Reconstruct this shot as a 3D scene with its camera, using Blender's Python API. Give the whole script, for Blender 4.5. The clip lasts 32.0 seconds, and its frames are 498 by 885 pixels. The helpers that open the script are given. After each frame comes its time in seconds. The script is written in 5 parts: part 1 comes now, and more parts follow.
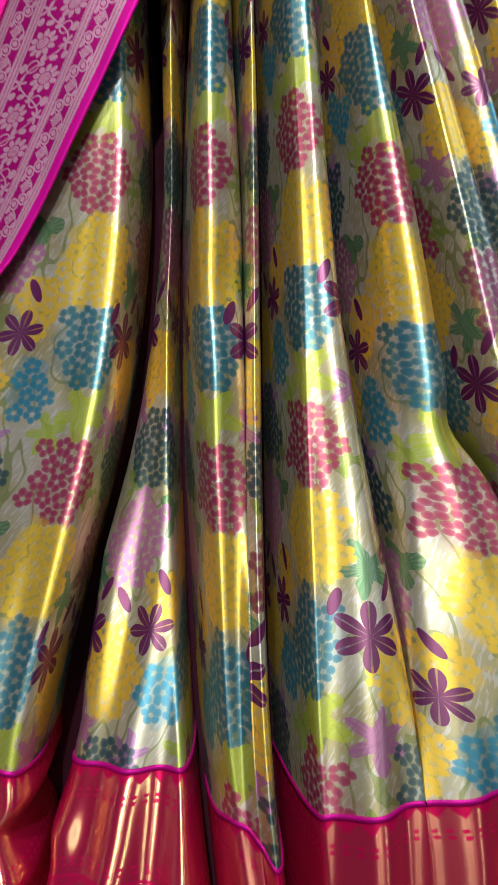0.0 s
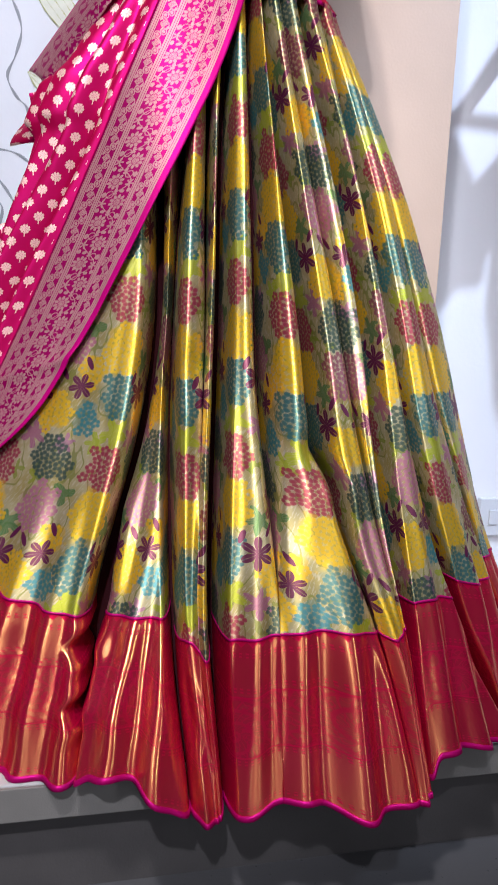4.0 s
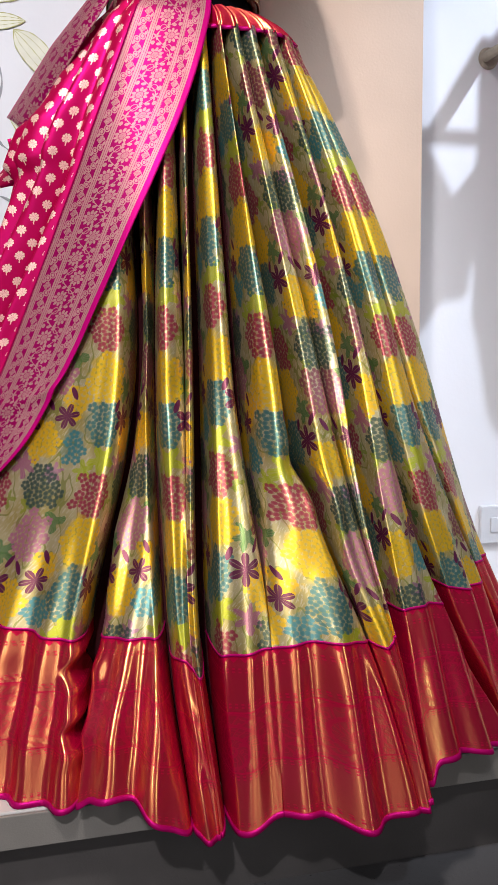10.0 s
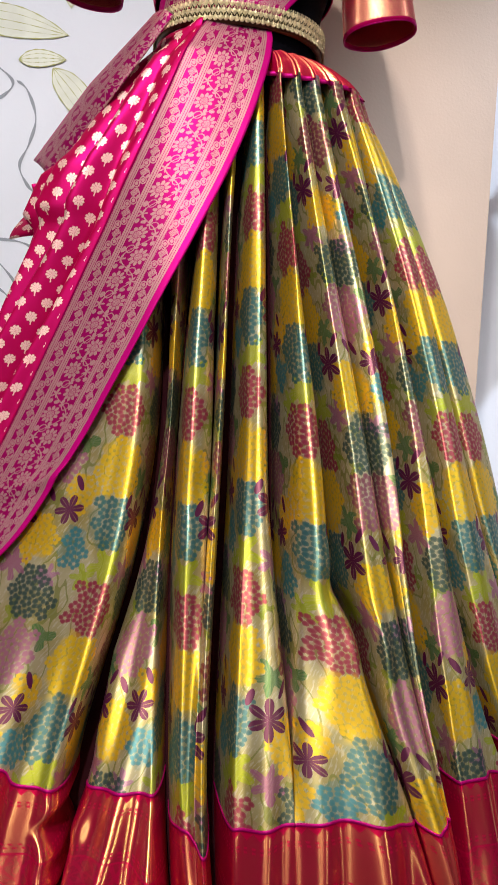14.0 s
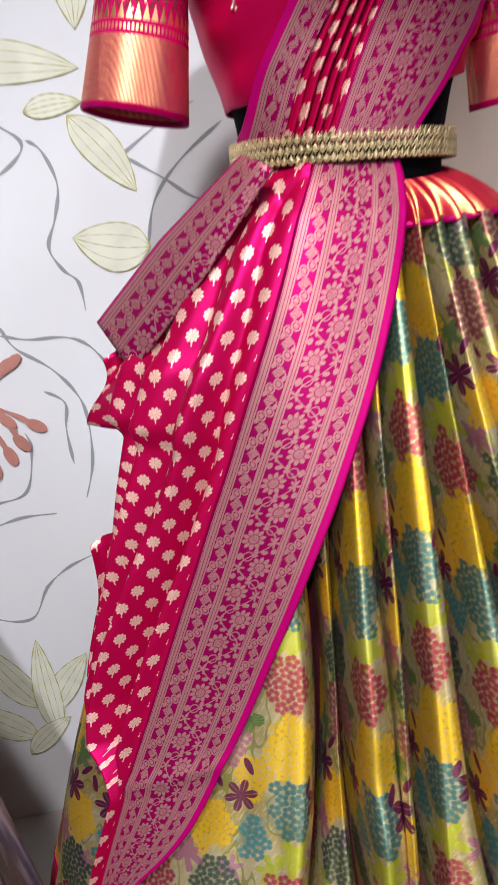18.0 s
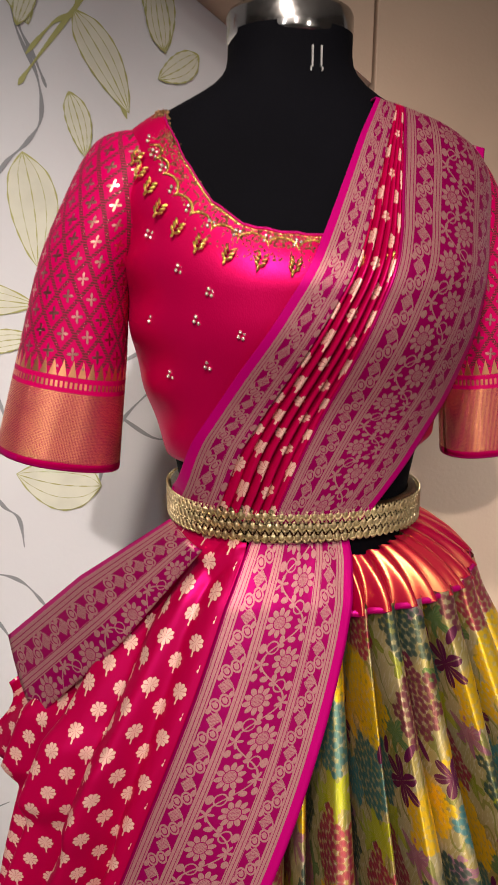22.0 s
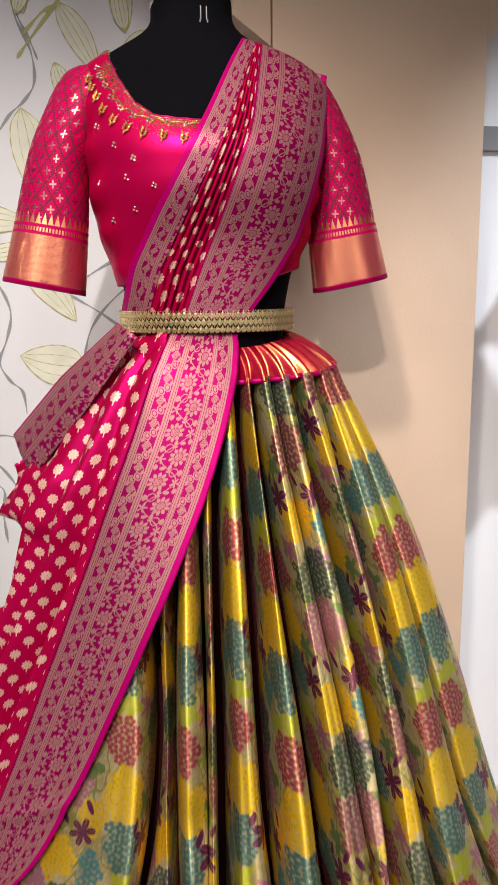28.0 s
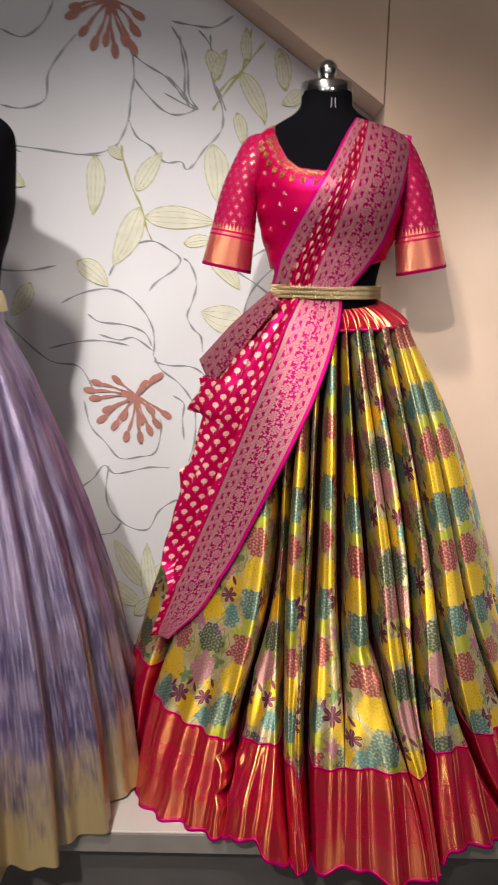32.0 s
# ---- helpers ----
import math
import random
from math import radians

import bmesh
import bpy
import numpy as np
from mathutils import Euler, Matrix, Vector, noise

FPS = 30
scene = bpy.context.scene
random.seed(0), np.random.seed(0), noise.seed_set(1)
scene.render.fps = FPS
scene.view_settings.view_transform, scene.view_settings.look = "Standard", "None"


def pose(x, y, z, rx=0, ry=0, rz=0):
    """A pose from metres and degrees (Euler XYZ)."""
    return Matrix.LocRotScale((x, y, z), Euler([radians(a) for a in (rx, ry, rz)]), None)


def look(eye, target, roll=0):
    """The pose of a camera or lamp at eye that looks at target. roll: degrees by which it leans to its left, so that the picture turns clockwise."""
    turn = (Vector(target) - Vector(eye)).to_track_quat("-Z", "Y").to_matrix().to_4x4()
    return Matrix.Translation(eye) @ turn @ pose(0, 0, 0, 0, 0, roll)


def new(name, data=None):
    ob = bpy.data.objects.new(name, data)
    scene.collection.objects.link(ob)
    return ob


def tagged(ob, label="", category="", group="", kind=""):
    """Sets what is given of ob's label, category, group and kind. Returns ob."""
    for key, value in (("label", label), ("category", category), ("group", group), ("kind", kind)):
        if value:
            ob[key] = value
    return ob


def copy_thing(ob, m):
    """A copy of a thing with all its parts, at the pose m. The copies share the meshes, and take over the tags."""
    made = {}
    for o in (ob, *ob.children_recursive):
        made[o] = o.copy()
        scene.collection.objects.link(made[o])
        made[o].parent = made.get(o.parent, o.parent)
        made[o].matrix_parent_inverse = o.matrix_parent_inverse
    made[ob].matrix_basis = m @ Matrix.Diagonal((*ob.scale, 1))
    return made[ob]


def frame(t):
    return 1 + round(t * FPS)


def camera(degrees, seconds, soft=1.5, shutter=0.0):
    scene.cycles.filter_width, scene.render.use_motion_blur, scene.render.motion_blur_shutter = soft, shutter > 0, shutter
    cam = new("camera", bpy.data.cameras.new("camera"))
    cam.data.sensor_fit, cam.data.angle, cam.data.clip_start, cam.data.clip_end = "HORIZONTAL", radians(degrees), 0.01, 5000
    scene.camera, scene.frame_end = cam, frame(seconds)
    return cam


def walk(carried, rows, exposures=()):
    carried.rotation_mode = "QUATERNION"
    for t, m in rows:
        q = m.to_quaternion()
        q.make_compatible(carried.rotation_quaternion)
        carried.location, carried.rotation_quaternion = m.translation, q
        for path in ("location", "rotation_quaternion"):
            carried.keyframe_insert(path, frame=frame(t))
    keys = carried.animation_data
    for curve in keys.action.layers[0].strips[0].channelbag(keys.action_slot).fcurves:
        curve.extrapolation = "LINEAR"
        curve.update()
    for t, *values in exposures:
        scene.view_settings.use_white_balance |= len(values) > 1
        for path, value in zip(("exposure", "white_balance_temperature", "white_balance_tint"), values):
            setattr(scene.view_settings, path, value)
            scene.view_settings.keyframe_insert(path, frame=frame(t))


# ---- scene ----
cam = camera(36.8, 32.0, 1.5, 0.4)
METRES, EYE, TILT, LEAN, TURN = 3.95, 0.6, -5.5, -0.4, -12.8
ROWS = [
    (0.0, 0.0, 0.0, 0.0, 0.0, 0.0, -0.0),
    (0.5, -0.002, -0.0181, 0.0019, -0.46, -0.5, 0.14),
    (1.0, -0.0025, -0.0299, 0.0001, -1.13, -1.16, 0.25),
    (1.5, -0.0001, -0.0445, -0.0019, -2.49, -2.13, 0.24),
    (2.0, -0.0009, -0.0635, 0.0023, -3.33, -3.67, -0.11),
    (2.5, -0.0026, -0.0768, 0.007, -2.93, -5.2, -0.3),
    (3.0, 0.001, -0.0897, 0.0138, -1.17, -6.98, -1.49),
    (3.5, 0.0064, -0.1043, 0.0168, -0.23, -5.83, -3.8),
    (4.0, 0.0109, -0.1118, 0.0154, -0.73, -2.8, -2.24),
    (4.5, 0.0124, -0.1139, 0.0154, -0.62, -1.32, -1.22),
    (6.5, 0.0181, -0.1199, 0.016, -0.87, 0.02, -0.1),
    (7.0, 0.0204, -0.1237, 0.0159, -0.81, 0.26, 0.41),
    (7.5, 0.0208, -0.1216, 0.0152, -0.53, 0.15, 0.84),
    (8.0, 0.0211, -0.119, 0.0143, -0.17, -0.2, 1.04),
    (8.5, 0.0199, -0.1178, 0.0133, 0.2, -0.56, 1.08),
    (9.0, 0.0196, -0.1178, 0.0131, 0.35, -0.75, 1.05),
    (9.5, 0.0214, -0.1183, 0.0137, 0.33, -0.83, 1.03),
    (10.0, 0.0216, -0.1174, 0.0134, 0.36, -0.86, 1.1),
    (10.5, 0.0225, -0.1166, 0.0131, 0.66, -0.76, 1.21),
    (11.0, 0.022, -0.1187, 0.0136, 1.34, -0.46, 1.23),
    (11.5, 0.0221, -0.122, 0.0148, 2.23, -0.01, 0.92),
    (12.0, 0.0212, -0.1275, 0.0199, 2.74, 0.49, 0.19),
    (12.5, 0.0221, -0.1305, 0.0275, 3.19, 0.96, -0.75),
    (13.0, 0.0178, -0.1233, 0.0302, 2.04, 1.23, -2.34),
    (13.5, 0.0144, -0.0804, 0.0272, 0.67, 2.8, -2.6),
    (14.0, 0.0155, -0.0777, 0.0313, 1.6, 2.65, -2.93),
    (14.5, 0.0241, -0.0908, 0.0796, 2.67, 0.05, 1.19),
    (15.0, 0.0288, -0.1174, 0.1343, 3.7, -1.39, 3.96),
    (15.5, 0.0302, -0.1423, 0.16, 4.65, -2.2, 4.66),
    (17.5, -0.0011, -0.0647, 0.1594, 4.69, -9.6, 4.47),
    (18.0, -0.0252, -0.0353, 0.1467, 1.2, -11.81, 4.51),
    (18.5, -0.0377, -0.0164, 0.1308, -1.06, -12.01, 4.21),
    (19.0, -0.0374, -0.0081, 0.128, -2.68, -10.93, 4.17),
    (19.5, -0.0326, -0.0036, 0.1364, -3.67, -9.65, 4.31),
    (20.0, -0.0269, -0.0022, 0.1488, -4.0, -8.13, 4.31),
    (20.5, -0.0237, -0.0011, 0.1647, -3.48, -6.95, 3.77),
    (21.0, -0.0193, 0.0018, 0.1831, -2.53, -6.2, 2.81),
    (21.5, -0.0125, 0.005, 0.1993, -1.07, -6.2, 1.23),
    (22.0, -0.0075, -0.0, 0.2126, 1.8, -7.05, -0.36),
    (22.5, -0.0024, -0.0012, 0.2191, 3.83, -7.4, -1.14),
    (23.0, 0.0023, 0.0034, 0.2194, 5.16, -7.58, -1.1),
    (23.5, 0.007, 0.005, 0.2182, 5.84, -7.89, -0.81),
    (24.0, 0.0049, 0.0072, 0.2167, 5.91, -8.16, -0.38),
    (24.5, -0.0036, 0.0145, 0.216, 5.42, -8.18, 0.1),
    (25.0, -0.016, 0.0322, 0.2194, 4.32, -8.17, 0.79),
    (25.5, -0.0154, 0.0365, 0.2178, 2.61, -7.24, 0.55),
    (26.0, 0.0004, 0.0228, 0.2085, 2.1, -6.17, -0.1),
    (26.5, 0.0123, 0.0062, 0.1954, 2.48, -5.57, 0.13),
    (28.5, 0.0264, -0.114, 0.1512, 2.51, -5.92, 0.97),
    (29.0, 0.0286, -0.1398, 0.1383, 2.65, -6.23, 0.78),
    (29.5, 0.0268, -0.1671, 0.1295, 2.83, -6.66, 0.74),
    (30.0, 0.0288, -0.1881, 0.1328, 2.97, -7.17, 0.65),
    (30.5, 0.0276, -0.1935, 0.1321, 3.49, -7.68, 0.46),
    (31.0, 0.0264, -0.1957, 0.1346, 4.3, -8.27, -0.06),
    (31.5, 0.0314, -0.2069, 0.1438, 7.5, -8.19, -0.28),
    (32.0, 0.052, -0.2327, 0.1521, 13.22, -7.82, -1.69),
]
EXPOSURES = [(0.0, -0.12, 4700, 19), (3.0, -0.05, 5200, 17), (7.0, -0.05, 5900, 16), (15.0, -0.15, 5950, 14), (18.0, 0.0, 5900, 14), (20.0, -0.15, 6500, 15), (22.0, -0.25, 6900, 17), (26.0, -0.25, 7000, 17), (28.5, -0.1, 6600, 15), (32.0, -0.05, 6600, 15)]
walk(cam, [(t, pose(0, 0, EYE, TILT, LEAN, TURN) @ pose(METRES * x, METRES * y, METRES * z, 90 + pitch, roll, yaw)) for t, x, y, z, yaw, pitch, roll in ROWS],
     EXPOSURES)

# ---- light ----
world = bpy.data.worlds.new("world")
scene.world = world
world.use_nodes = True
world.node_tree.nodes["Background"].inputs["Color"].default_value = (0.9, 0.92, 1.0, 1)
world.node_tree.nodes["Background"].inputs["Strength"].default_value = 0.015


def lamp(name, kind, eye, target, power, colour, size, spread=None):
    data = bpy.data.lights.new(name, kind)
    data.energy, data.color = power, colour
    if kind == "AREA":
        data.shape, data.size = "DISK", size
    else:
        data.shadow_soft_size = size
    if kind == "SPOT" and spread:
        data.spot_size, data.spot_blend = radians(spread), 0.6
    ob = new(name, data)
    ob.matrix_world = look(eye, target)
    return ob


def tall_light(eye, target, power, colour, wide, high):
    """An added tall area lamp, unseen, that draws bright streaks down the pleats."""
    ob = lamp("streak_fill_light", "AREA", eye, target, power, colour, 1.0)
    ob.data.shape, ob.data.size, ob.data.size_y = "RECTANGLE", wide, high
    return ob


lamp("spot_light", "SPOT", (-0.45, -0.72, 2.64), (0.15, 0.7, 0.46), 172, (1.0, 0.93, 0.84), 0.08, 62)
lamp("spot_light", "SPOT", (-0.52, -1.7, 2.6), (-0.3, 1.1, 0.55), 250, (1.0, 0.96, 0.92), 0.04, 44)
lamp("spot_light", "SPOT", (1.75, -0.1, 2.4), (1.0, 1.12, 0.75), 190, (0.84, 0.92, 1.0), 0.03, 54)
# three unseen fill lamps, added for upright highlights on the skirt folds
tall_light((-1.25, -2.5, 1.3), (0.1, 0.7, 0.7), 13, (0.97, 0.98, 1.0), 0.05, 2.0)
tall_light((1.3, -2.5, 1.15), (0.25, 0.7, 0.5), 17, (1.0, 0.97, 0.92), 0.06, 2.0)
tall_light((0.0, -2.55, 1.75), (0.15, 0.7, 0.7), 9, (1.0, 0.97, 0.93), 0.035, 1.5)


# ---- materials ----


class Val:
    """A number in a material's node tree, with arithmetic."""

    def __init__(self, g, socket):
        self.g, self.socket = g, socket

    def op(self, kind, *others, clamp=False):
        return self.g.math(kind, self, *others, clamp=clamp)

    def __add__(self, o): return self.op("ADD", o)
    def __radd__(self, o): return self.op("ADD", o)
    def __sub__(self, o): return self.op("SUBTRACT", o)
    def __rsub__(self, o): return self.g.math("SUBTRACT", o, self)
    def __mul__(self, o): return self.op("MULTIPLY", o)
    def __rmul__(self, o): return self.op("MULTIPLY", o)
    def __truediv__(self, o): return self.op("DIVIDE", o)
    def __lt__(self, o): return self.op("LESS_THAN", o)
    def __gt__(self, o): return self.op("GREATER_THAN", o)


class Graph:
    """A material's node tree, with short ways to wire it."""

    def __init__(self, name):
        self.mat = bpy.data.materials.new(name)
        self.mat.use_nodes = True
        self.nt = self.mat.node_tree
        self.nt.nodes.clear()
        self.out = self.nt.nodes.new("ShaderNodeOutputMaterial")

    def node(self, kind):
        return self.nt.nodes.new(kind)

    def put(self, socket, value):
        if isinstance(value, Val):
            self.nt.links.new(value.socket, socket)
        elif isinstance(value, bpy.types.NodeSocket):
            self.nt.links.new(value, socket)
        elif isinstance(value, (tuple, list)) and len(value) == 3 and socket.type == "RGBA":
            socket.default_value = (*value, 1)
        else:
            socket.default_value = value

    def math(self, kind, *args, clamp=False):
        n = self.node("ShaderNodeMath")
        n.operation, n.use_clamp = kind, clamp
        for k, a in enumerate(args):
            self.put(n.inputs[k], a)
        return Val(self, n.outputs[0])

    def uv(self):
        n = self.node("ShaderNodeUVMap")
        s = self.node("ShaderNodeSeparateXYZ")
        self.nt.links.new(n.outputs[0], s.inputs[0])
        return Val(self, s.outputs[0]), Val(self, s.outputs[1])

    def place(self):
        """Where a point lies in the object's own metres."""
        n = self.node("ShaderNodeTexCoord")
        return n.outputs["Object"]

    def vec(self, x, y, z=0.0):
        n = self.node("ShaderNodeCombineXYZ")
        for k, a in enumerate((x, y, z)):
            self.put(n.inputs[k], a)
        return n.outputs[0]

    def noise(self, vector, scale, detail=2.0, rough=0.5):
        n = self.node("ShaderNodeTexNoise")
        self.put(n.inputs["Vector"], vector)
        n.inputs["Scale"].default_value, n.inputs["Detail"].default_value, n.inputs["Roughness"].default_value = scale, detail, rough
        return Val(self, n.outputs["Fac"])

    def cells(self, vector, scale, randomness=1.0, feature="F1"):
        n = self.node("ShaderNodeTexVoronoi")
        n.feature = feature
        self.put(n.inputs["Vector"], vector)
        n.inputs["Scale"].default_value, n.inputs["Randomness"].default_value = scale, randomness
        return Val(self, n.outputs["Distance"])

    def mix(self, fac, a, b):
        n = self.node("ShaderNodeMix")
        n.data_type = "RGBA"
        self.put(n.inputs[0], fac)
        self.put(n.inputs[6], a)
        self.put(n.inputs[7], b)
        return n.outputs[2]

    def ramp(self, fac, a, b):
        """0 below a, 1 above b, smooth between."""
        n = self.node("ShaderNodeMapRange")
        n.interpolation_type = "SMOOTHSTEP"
        self.put(n.inputs[0], fac)
        self.put(n.inputs[1], a)
        self.put(n.inputs[2], b)
        return Val(self, n.outputs[0])

    def bump(self, height, strength, distance):
        n = self.node("ShaderNodeBump")
        self.put(n.inputs["Height"], height)
        n.inputs["Strength"].default_value, n.inputs["Distance"].default_value = strength, distance
        return n.outputs[0]

    def surface(self, colour, rough=0.5, metal=0.0, normal=None, **more):
        n = self.node("ShaderNodeBsdfPrincipled")
        self.put(n.inputs["Base Color"], colour)
        self.put(n.inputs["Roughness"], rough)
        self.put(n.inputs["Metallic"], metal)
        if normal is not None:
            self.put(n.inputs["Normal"], normal)
        for key, value in more.items():
            self.put(n.inputs[key.replace("_", " ")], value)
        return n.outputs[0]

    def woven(self, colour, rough, normal, stretch, **more):
        """Metal threads running across the cloth, whose gloss spreads along its length."""
        n = self.node("ShaderNodeTangent")
        n.direction_type, n.uv_map = "UV_MAP", "UVMap"
        return self.surface(colour, rough, 1.0, normal, Anisotropic=stretch, Anisotropic_Rotation=0.25, Tangent=n.outputs[0], **more)

    def blend(self, fac, a, b):
        n = self.node("ShaderNodeMixShader")
        self.put(n.inputs[0], fac)
        self.put(n.inputs[1], a)
        self.put(n.inputs[2], b)
        return n.outputs[0]

    def done(self, shader):
        self.nt.links.new(shader, self.out.inputs["Surface"])
        return self.mat


def plain(name, colour, rough=0.6, metal=0.0, vary=0.12, scale=6.0, grain=0.3, gloss=0.35):
    """Paint, plaster, metal: one colour with a little mottling and grain."""
    g = Graph(name)
    p = g.place()
    big, fine = g.noise(p, scale, 3), g.noise(p, scale * 40, 2)
    dark = tuple(c * (1 - vary) for c in colour)
    col = g.mix(g.ramp(big, 0.3, 0.7), dark, colour)
    return g.done(g.surface(col, g.math("MULTIPLY_ADD", fine, 0.15, rough - 0.07), metal, g.bump(fine, grain, 0.001), Specular_IOR_Level=gloss))


def near(g, u, v, u0, v0, pu, pv):
    """The way from the nearest repeat of the point (u0, v0)."""
    return g.math("WRAP", u - u0, pu / 2, -pu / 2), g.math("WRAP", v - v0, pv / 2, -pv / 2)


def petals(g, du, dv, count, radius, depth, turn=0.0):
    """1 inside a flower of that many petals."""
    ang = g.math("ARCTAN2", du, dv)
    lobe = g.math("COSINE", ang * float(count) + turn)
    dist = g.math("SQRT", g.math("MULTIPLY_ADD", du, du, dv * dv))
    return dist < g.math("MULTIPLY_ADD", lobe, radius * depth, radius * (1 - depth))


def skirt_silk(name):
    """Tissue silk woven with clusters of small round-petalled blossoms, lilies and leaves; u across, v down, in metres."""
    g = Graph(name)
    u, v = g.uv()
    uvw = g.vec(u, v)
    wob = g.noise(uvw, 60, 2) - 0.5
    thread = g.noise(g.vec(u * 1500.0, v * 160.0), 1.0, 1)
    twill = g.math("SINE", (u + v * 0.9) * 4200.0)
    col = g.mix(g.ramp(g.noise(uvw, 14, 2), 0.35, 0.65), (0.42, 0.32, 0.1), (0.55, 0.46, 0.25))
    slub = g.noise(g.vec((u + v * 0.6) * 420.0, (v - u * 0.6) * 80.0), 1.0, 2)
    col = g.mix(g.ramp(slub, 0.52, 0.62) * 0.4, col, (0.72, 0.65, 0.5))
    stems = g.math("ABSOLUTE", g.noise(g.vec(u * 1.6, v * 0.8), 24, 1) - 0.5) < 0.016
    col = g.mix(stems * 0.7, col, (0.2, 0.22, 0.03))
    PU, PV = 0.15, 0.228

    def leafy(u0, v0, r, c, count, depth, turn):
        du, dv = near(g, u, v, u0, v0, PU, PV)
        m = petals(g, du + wob * 0.014, dv + wob * 0.01, count, r, depth, turn)
        vein = g.math("SINE", g.math("ARCTAN2", du, dv) * 26.0)
        return g.mix(m * g.math("MULTIPLY_ADD", vein, 0.14, 0.76), col, c)

    for spot in ((0.045, 0.192, 0.023, (0.47, 0.5, 0.004), 5, 0.26, 0.4), (0.02, 0.208, 0.017, (0.42, 0.47, 0.01), 5, 0.3, 2.0),
                 (0.08, 0.096, 0.02, (0.05, 0.2, 0.07), 5, 0.3, 1.0), (0.145, 0.052, 0.017, (0.05, 0.19, 0.05), 3, 0.3, 0.6),
                 (0.082, 0.2, 0.021, (0.42, 0.1, 0.24), 6, 0.3, 0.2), (0.07, 0.023, 0.014, (0.24, 0.3, 0.015), 4, 0.35, 0.0),
                 (0.128, 0.212, 0.016, (0.45, 0.15, 0.3), 6, 0.28, 1.4), (0.1, 0.032, 0.012, (0.3, 0.34, 0.01), 3, 0.4, 1.1)):
        col = leafy(*spot)
    # a lattice of florets with five round petals each, parted by the ground
    fu, fv = 0.0148, 0.0245
    us = u + wob * 0.005
    vs = v + (g.noise(uvw, 50, 1) - 0.5) * 0.006
    a1, b1 = near(g, us, vs, 0.0, 0.0, fu, fv)
    a2, b2 = near(g, us, vs, fu / 2, fv / 2, fu, fv)
    pick = (a1 * a1 + b1 * b1) < (a2 * a2 + b2 * b2)
    a, b = a2 + (a1 - a2) * pick, b2 + (b1 - b2) * pick
    cu, cv = us - a, vs - b
    size = g.math("SQRT", g.math("MULTIPLY_ADD", a, a, b * b))
    fold = g.math("WRAP", g.math("ARCTAN2", a, b) + (cu * 900.0 + cv * 530.0), math.pi / 5, -math.pi / 5)
    px, py = size * g.math("COSINE", fold) - 0.0046, size * g.math("SINE", fold)
    inside = g.math("SQRT", g.math("MULTIPLY_ADD", px, px, py * py))
    floret = (inside < 0.003) * (size > 0.0012)
    tone = g.ramp(inside, 0.0038, 0.001) * 0.35 + 0.65
    stray = (g.noise(g.vec(cu, cv), 170, 0) - 0.5) * 0.012
    for u0, v0, r, c, haze in ((0.04, 0.012, 0.03, (0.36, 0.0, 0.07), 0.22), (0.04, 0.078, 0.034, (0.86, 0.52, 0.004), 0.5), (0.04, 0.143, 0.03, (0.02, 0.16, 0.17), 0.35),
                               (0.115, 0.006, 0.03, (0.012, 0.065, 0.07), 0.35), (0.115, 0.07, 0.03, g.mix(g.ramp(g.noise(uvw, 5, 0), 0.42, 0.58), (0.2, 0.015, 0.07), (0.5, 0.16, 0.26)), 0.22),
                               (0.105, 0.165, 0.027, (0.85, 0.5, 0.004), 0.5), (0.0, 0.172, 0.02, (0.03, 0.24, 0.27), 0.4), (0.0, 0.112, 0.02, (0.82, 0.48, 0.004), 0.45)):
        du, dv = near(g, cu, cv, u0, v0, PU, PV)
        dist = g.math("SQRT", g.math("MULTIPLY_ADD", du, du * 1.25, dv * dv * 0.8))
        far = (dist + stray) < r
        hu, hv = near(g, u, v, u0, v0, PU, PV)
        wash = g.math("SQRT", g.math("MULTIPLY_ADD", hu, hu * 1.25, hv * hv * 0.8)) + wob * 0.03
        col = g.mix(g.ramp(wash, r * 1.02, r * 0.8) * haze, col, c)
        col = g.mix(far * floret * tone * 0.92, col, c)
    # lilies seen from the front and buds beside them
    for u0, v0, r, t in ((0.079, 0.138, 0.022, 0.0), (0.137, 0.132, 0.018, 0.9)):
        du, dv = near(g, u, v, u0, v0, PU, PV)
        ang = g.math("ARCTAN2", du, dv) * 3.0 + t
        rad = g.math("SQRT", g.math("MULTIPLY_ADD", du, du, dv * dv))
        m = rad < g.math("MULTIPLY_ADD", g.math("POWER", g.math("ABSOLUTE", g.math("COSINE", ang)), 0.75), r * 0.8, r * 0.2)
        vein = g.math("ABSOLUTE", g.math("SINE", ang)) < 0.1
        col = g.mix(m * (1.0 - vein * 0.45), col, (0.13, 0.003, 0.075))
    for u0, v0, k in ((0.095, 0.108, 0.6), (0.112, 0.115, -0.5), (0.06, 0.118, 0.3), (0.145, 0.1, -0.4)):
        du, dv = near(g, u, v, u0, v0, PU, PV)
        w = du + dv * k
        col = g.mix(g.math("MULTIPLY_ADD", w * w, 5.0, dv * dv) < 0.00008, col, (0.14, 0.004, 0.08))
    fine = g.math("MULTIPLY_ADD", twill, 0.25, thread)
    nrm = g.bump(g.math("MULTIPLY_ADD", slub, 0.6, fine), 0.14, 0.0005)
    cloth = g.surface(col, 0.6, 0.0, nrm, Specular_IOR_Level=0.05)
    sheen = g.woven(g.mix(0.1, col, (0.98, 0.76, 0.2)), 0.44, nrm, 0.7, Coat_Weight=0.08, Coat_Roughness=0.28)
    return g.done(g.blend(g.math("MULTIPLY_ADD", thread, 0.3, 0.58), cloth, sheen))


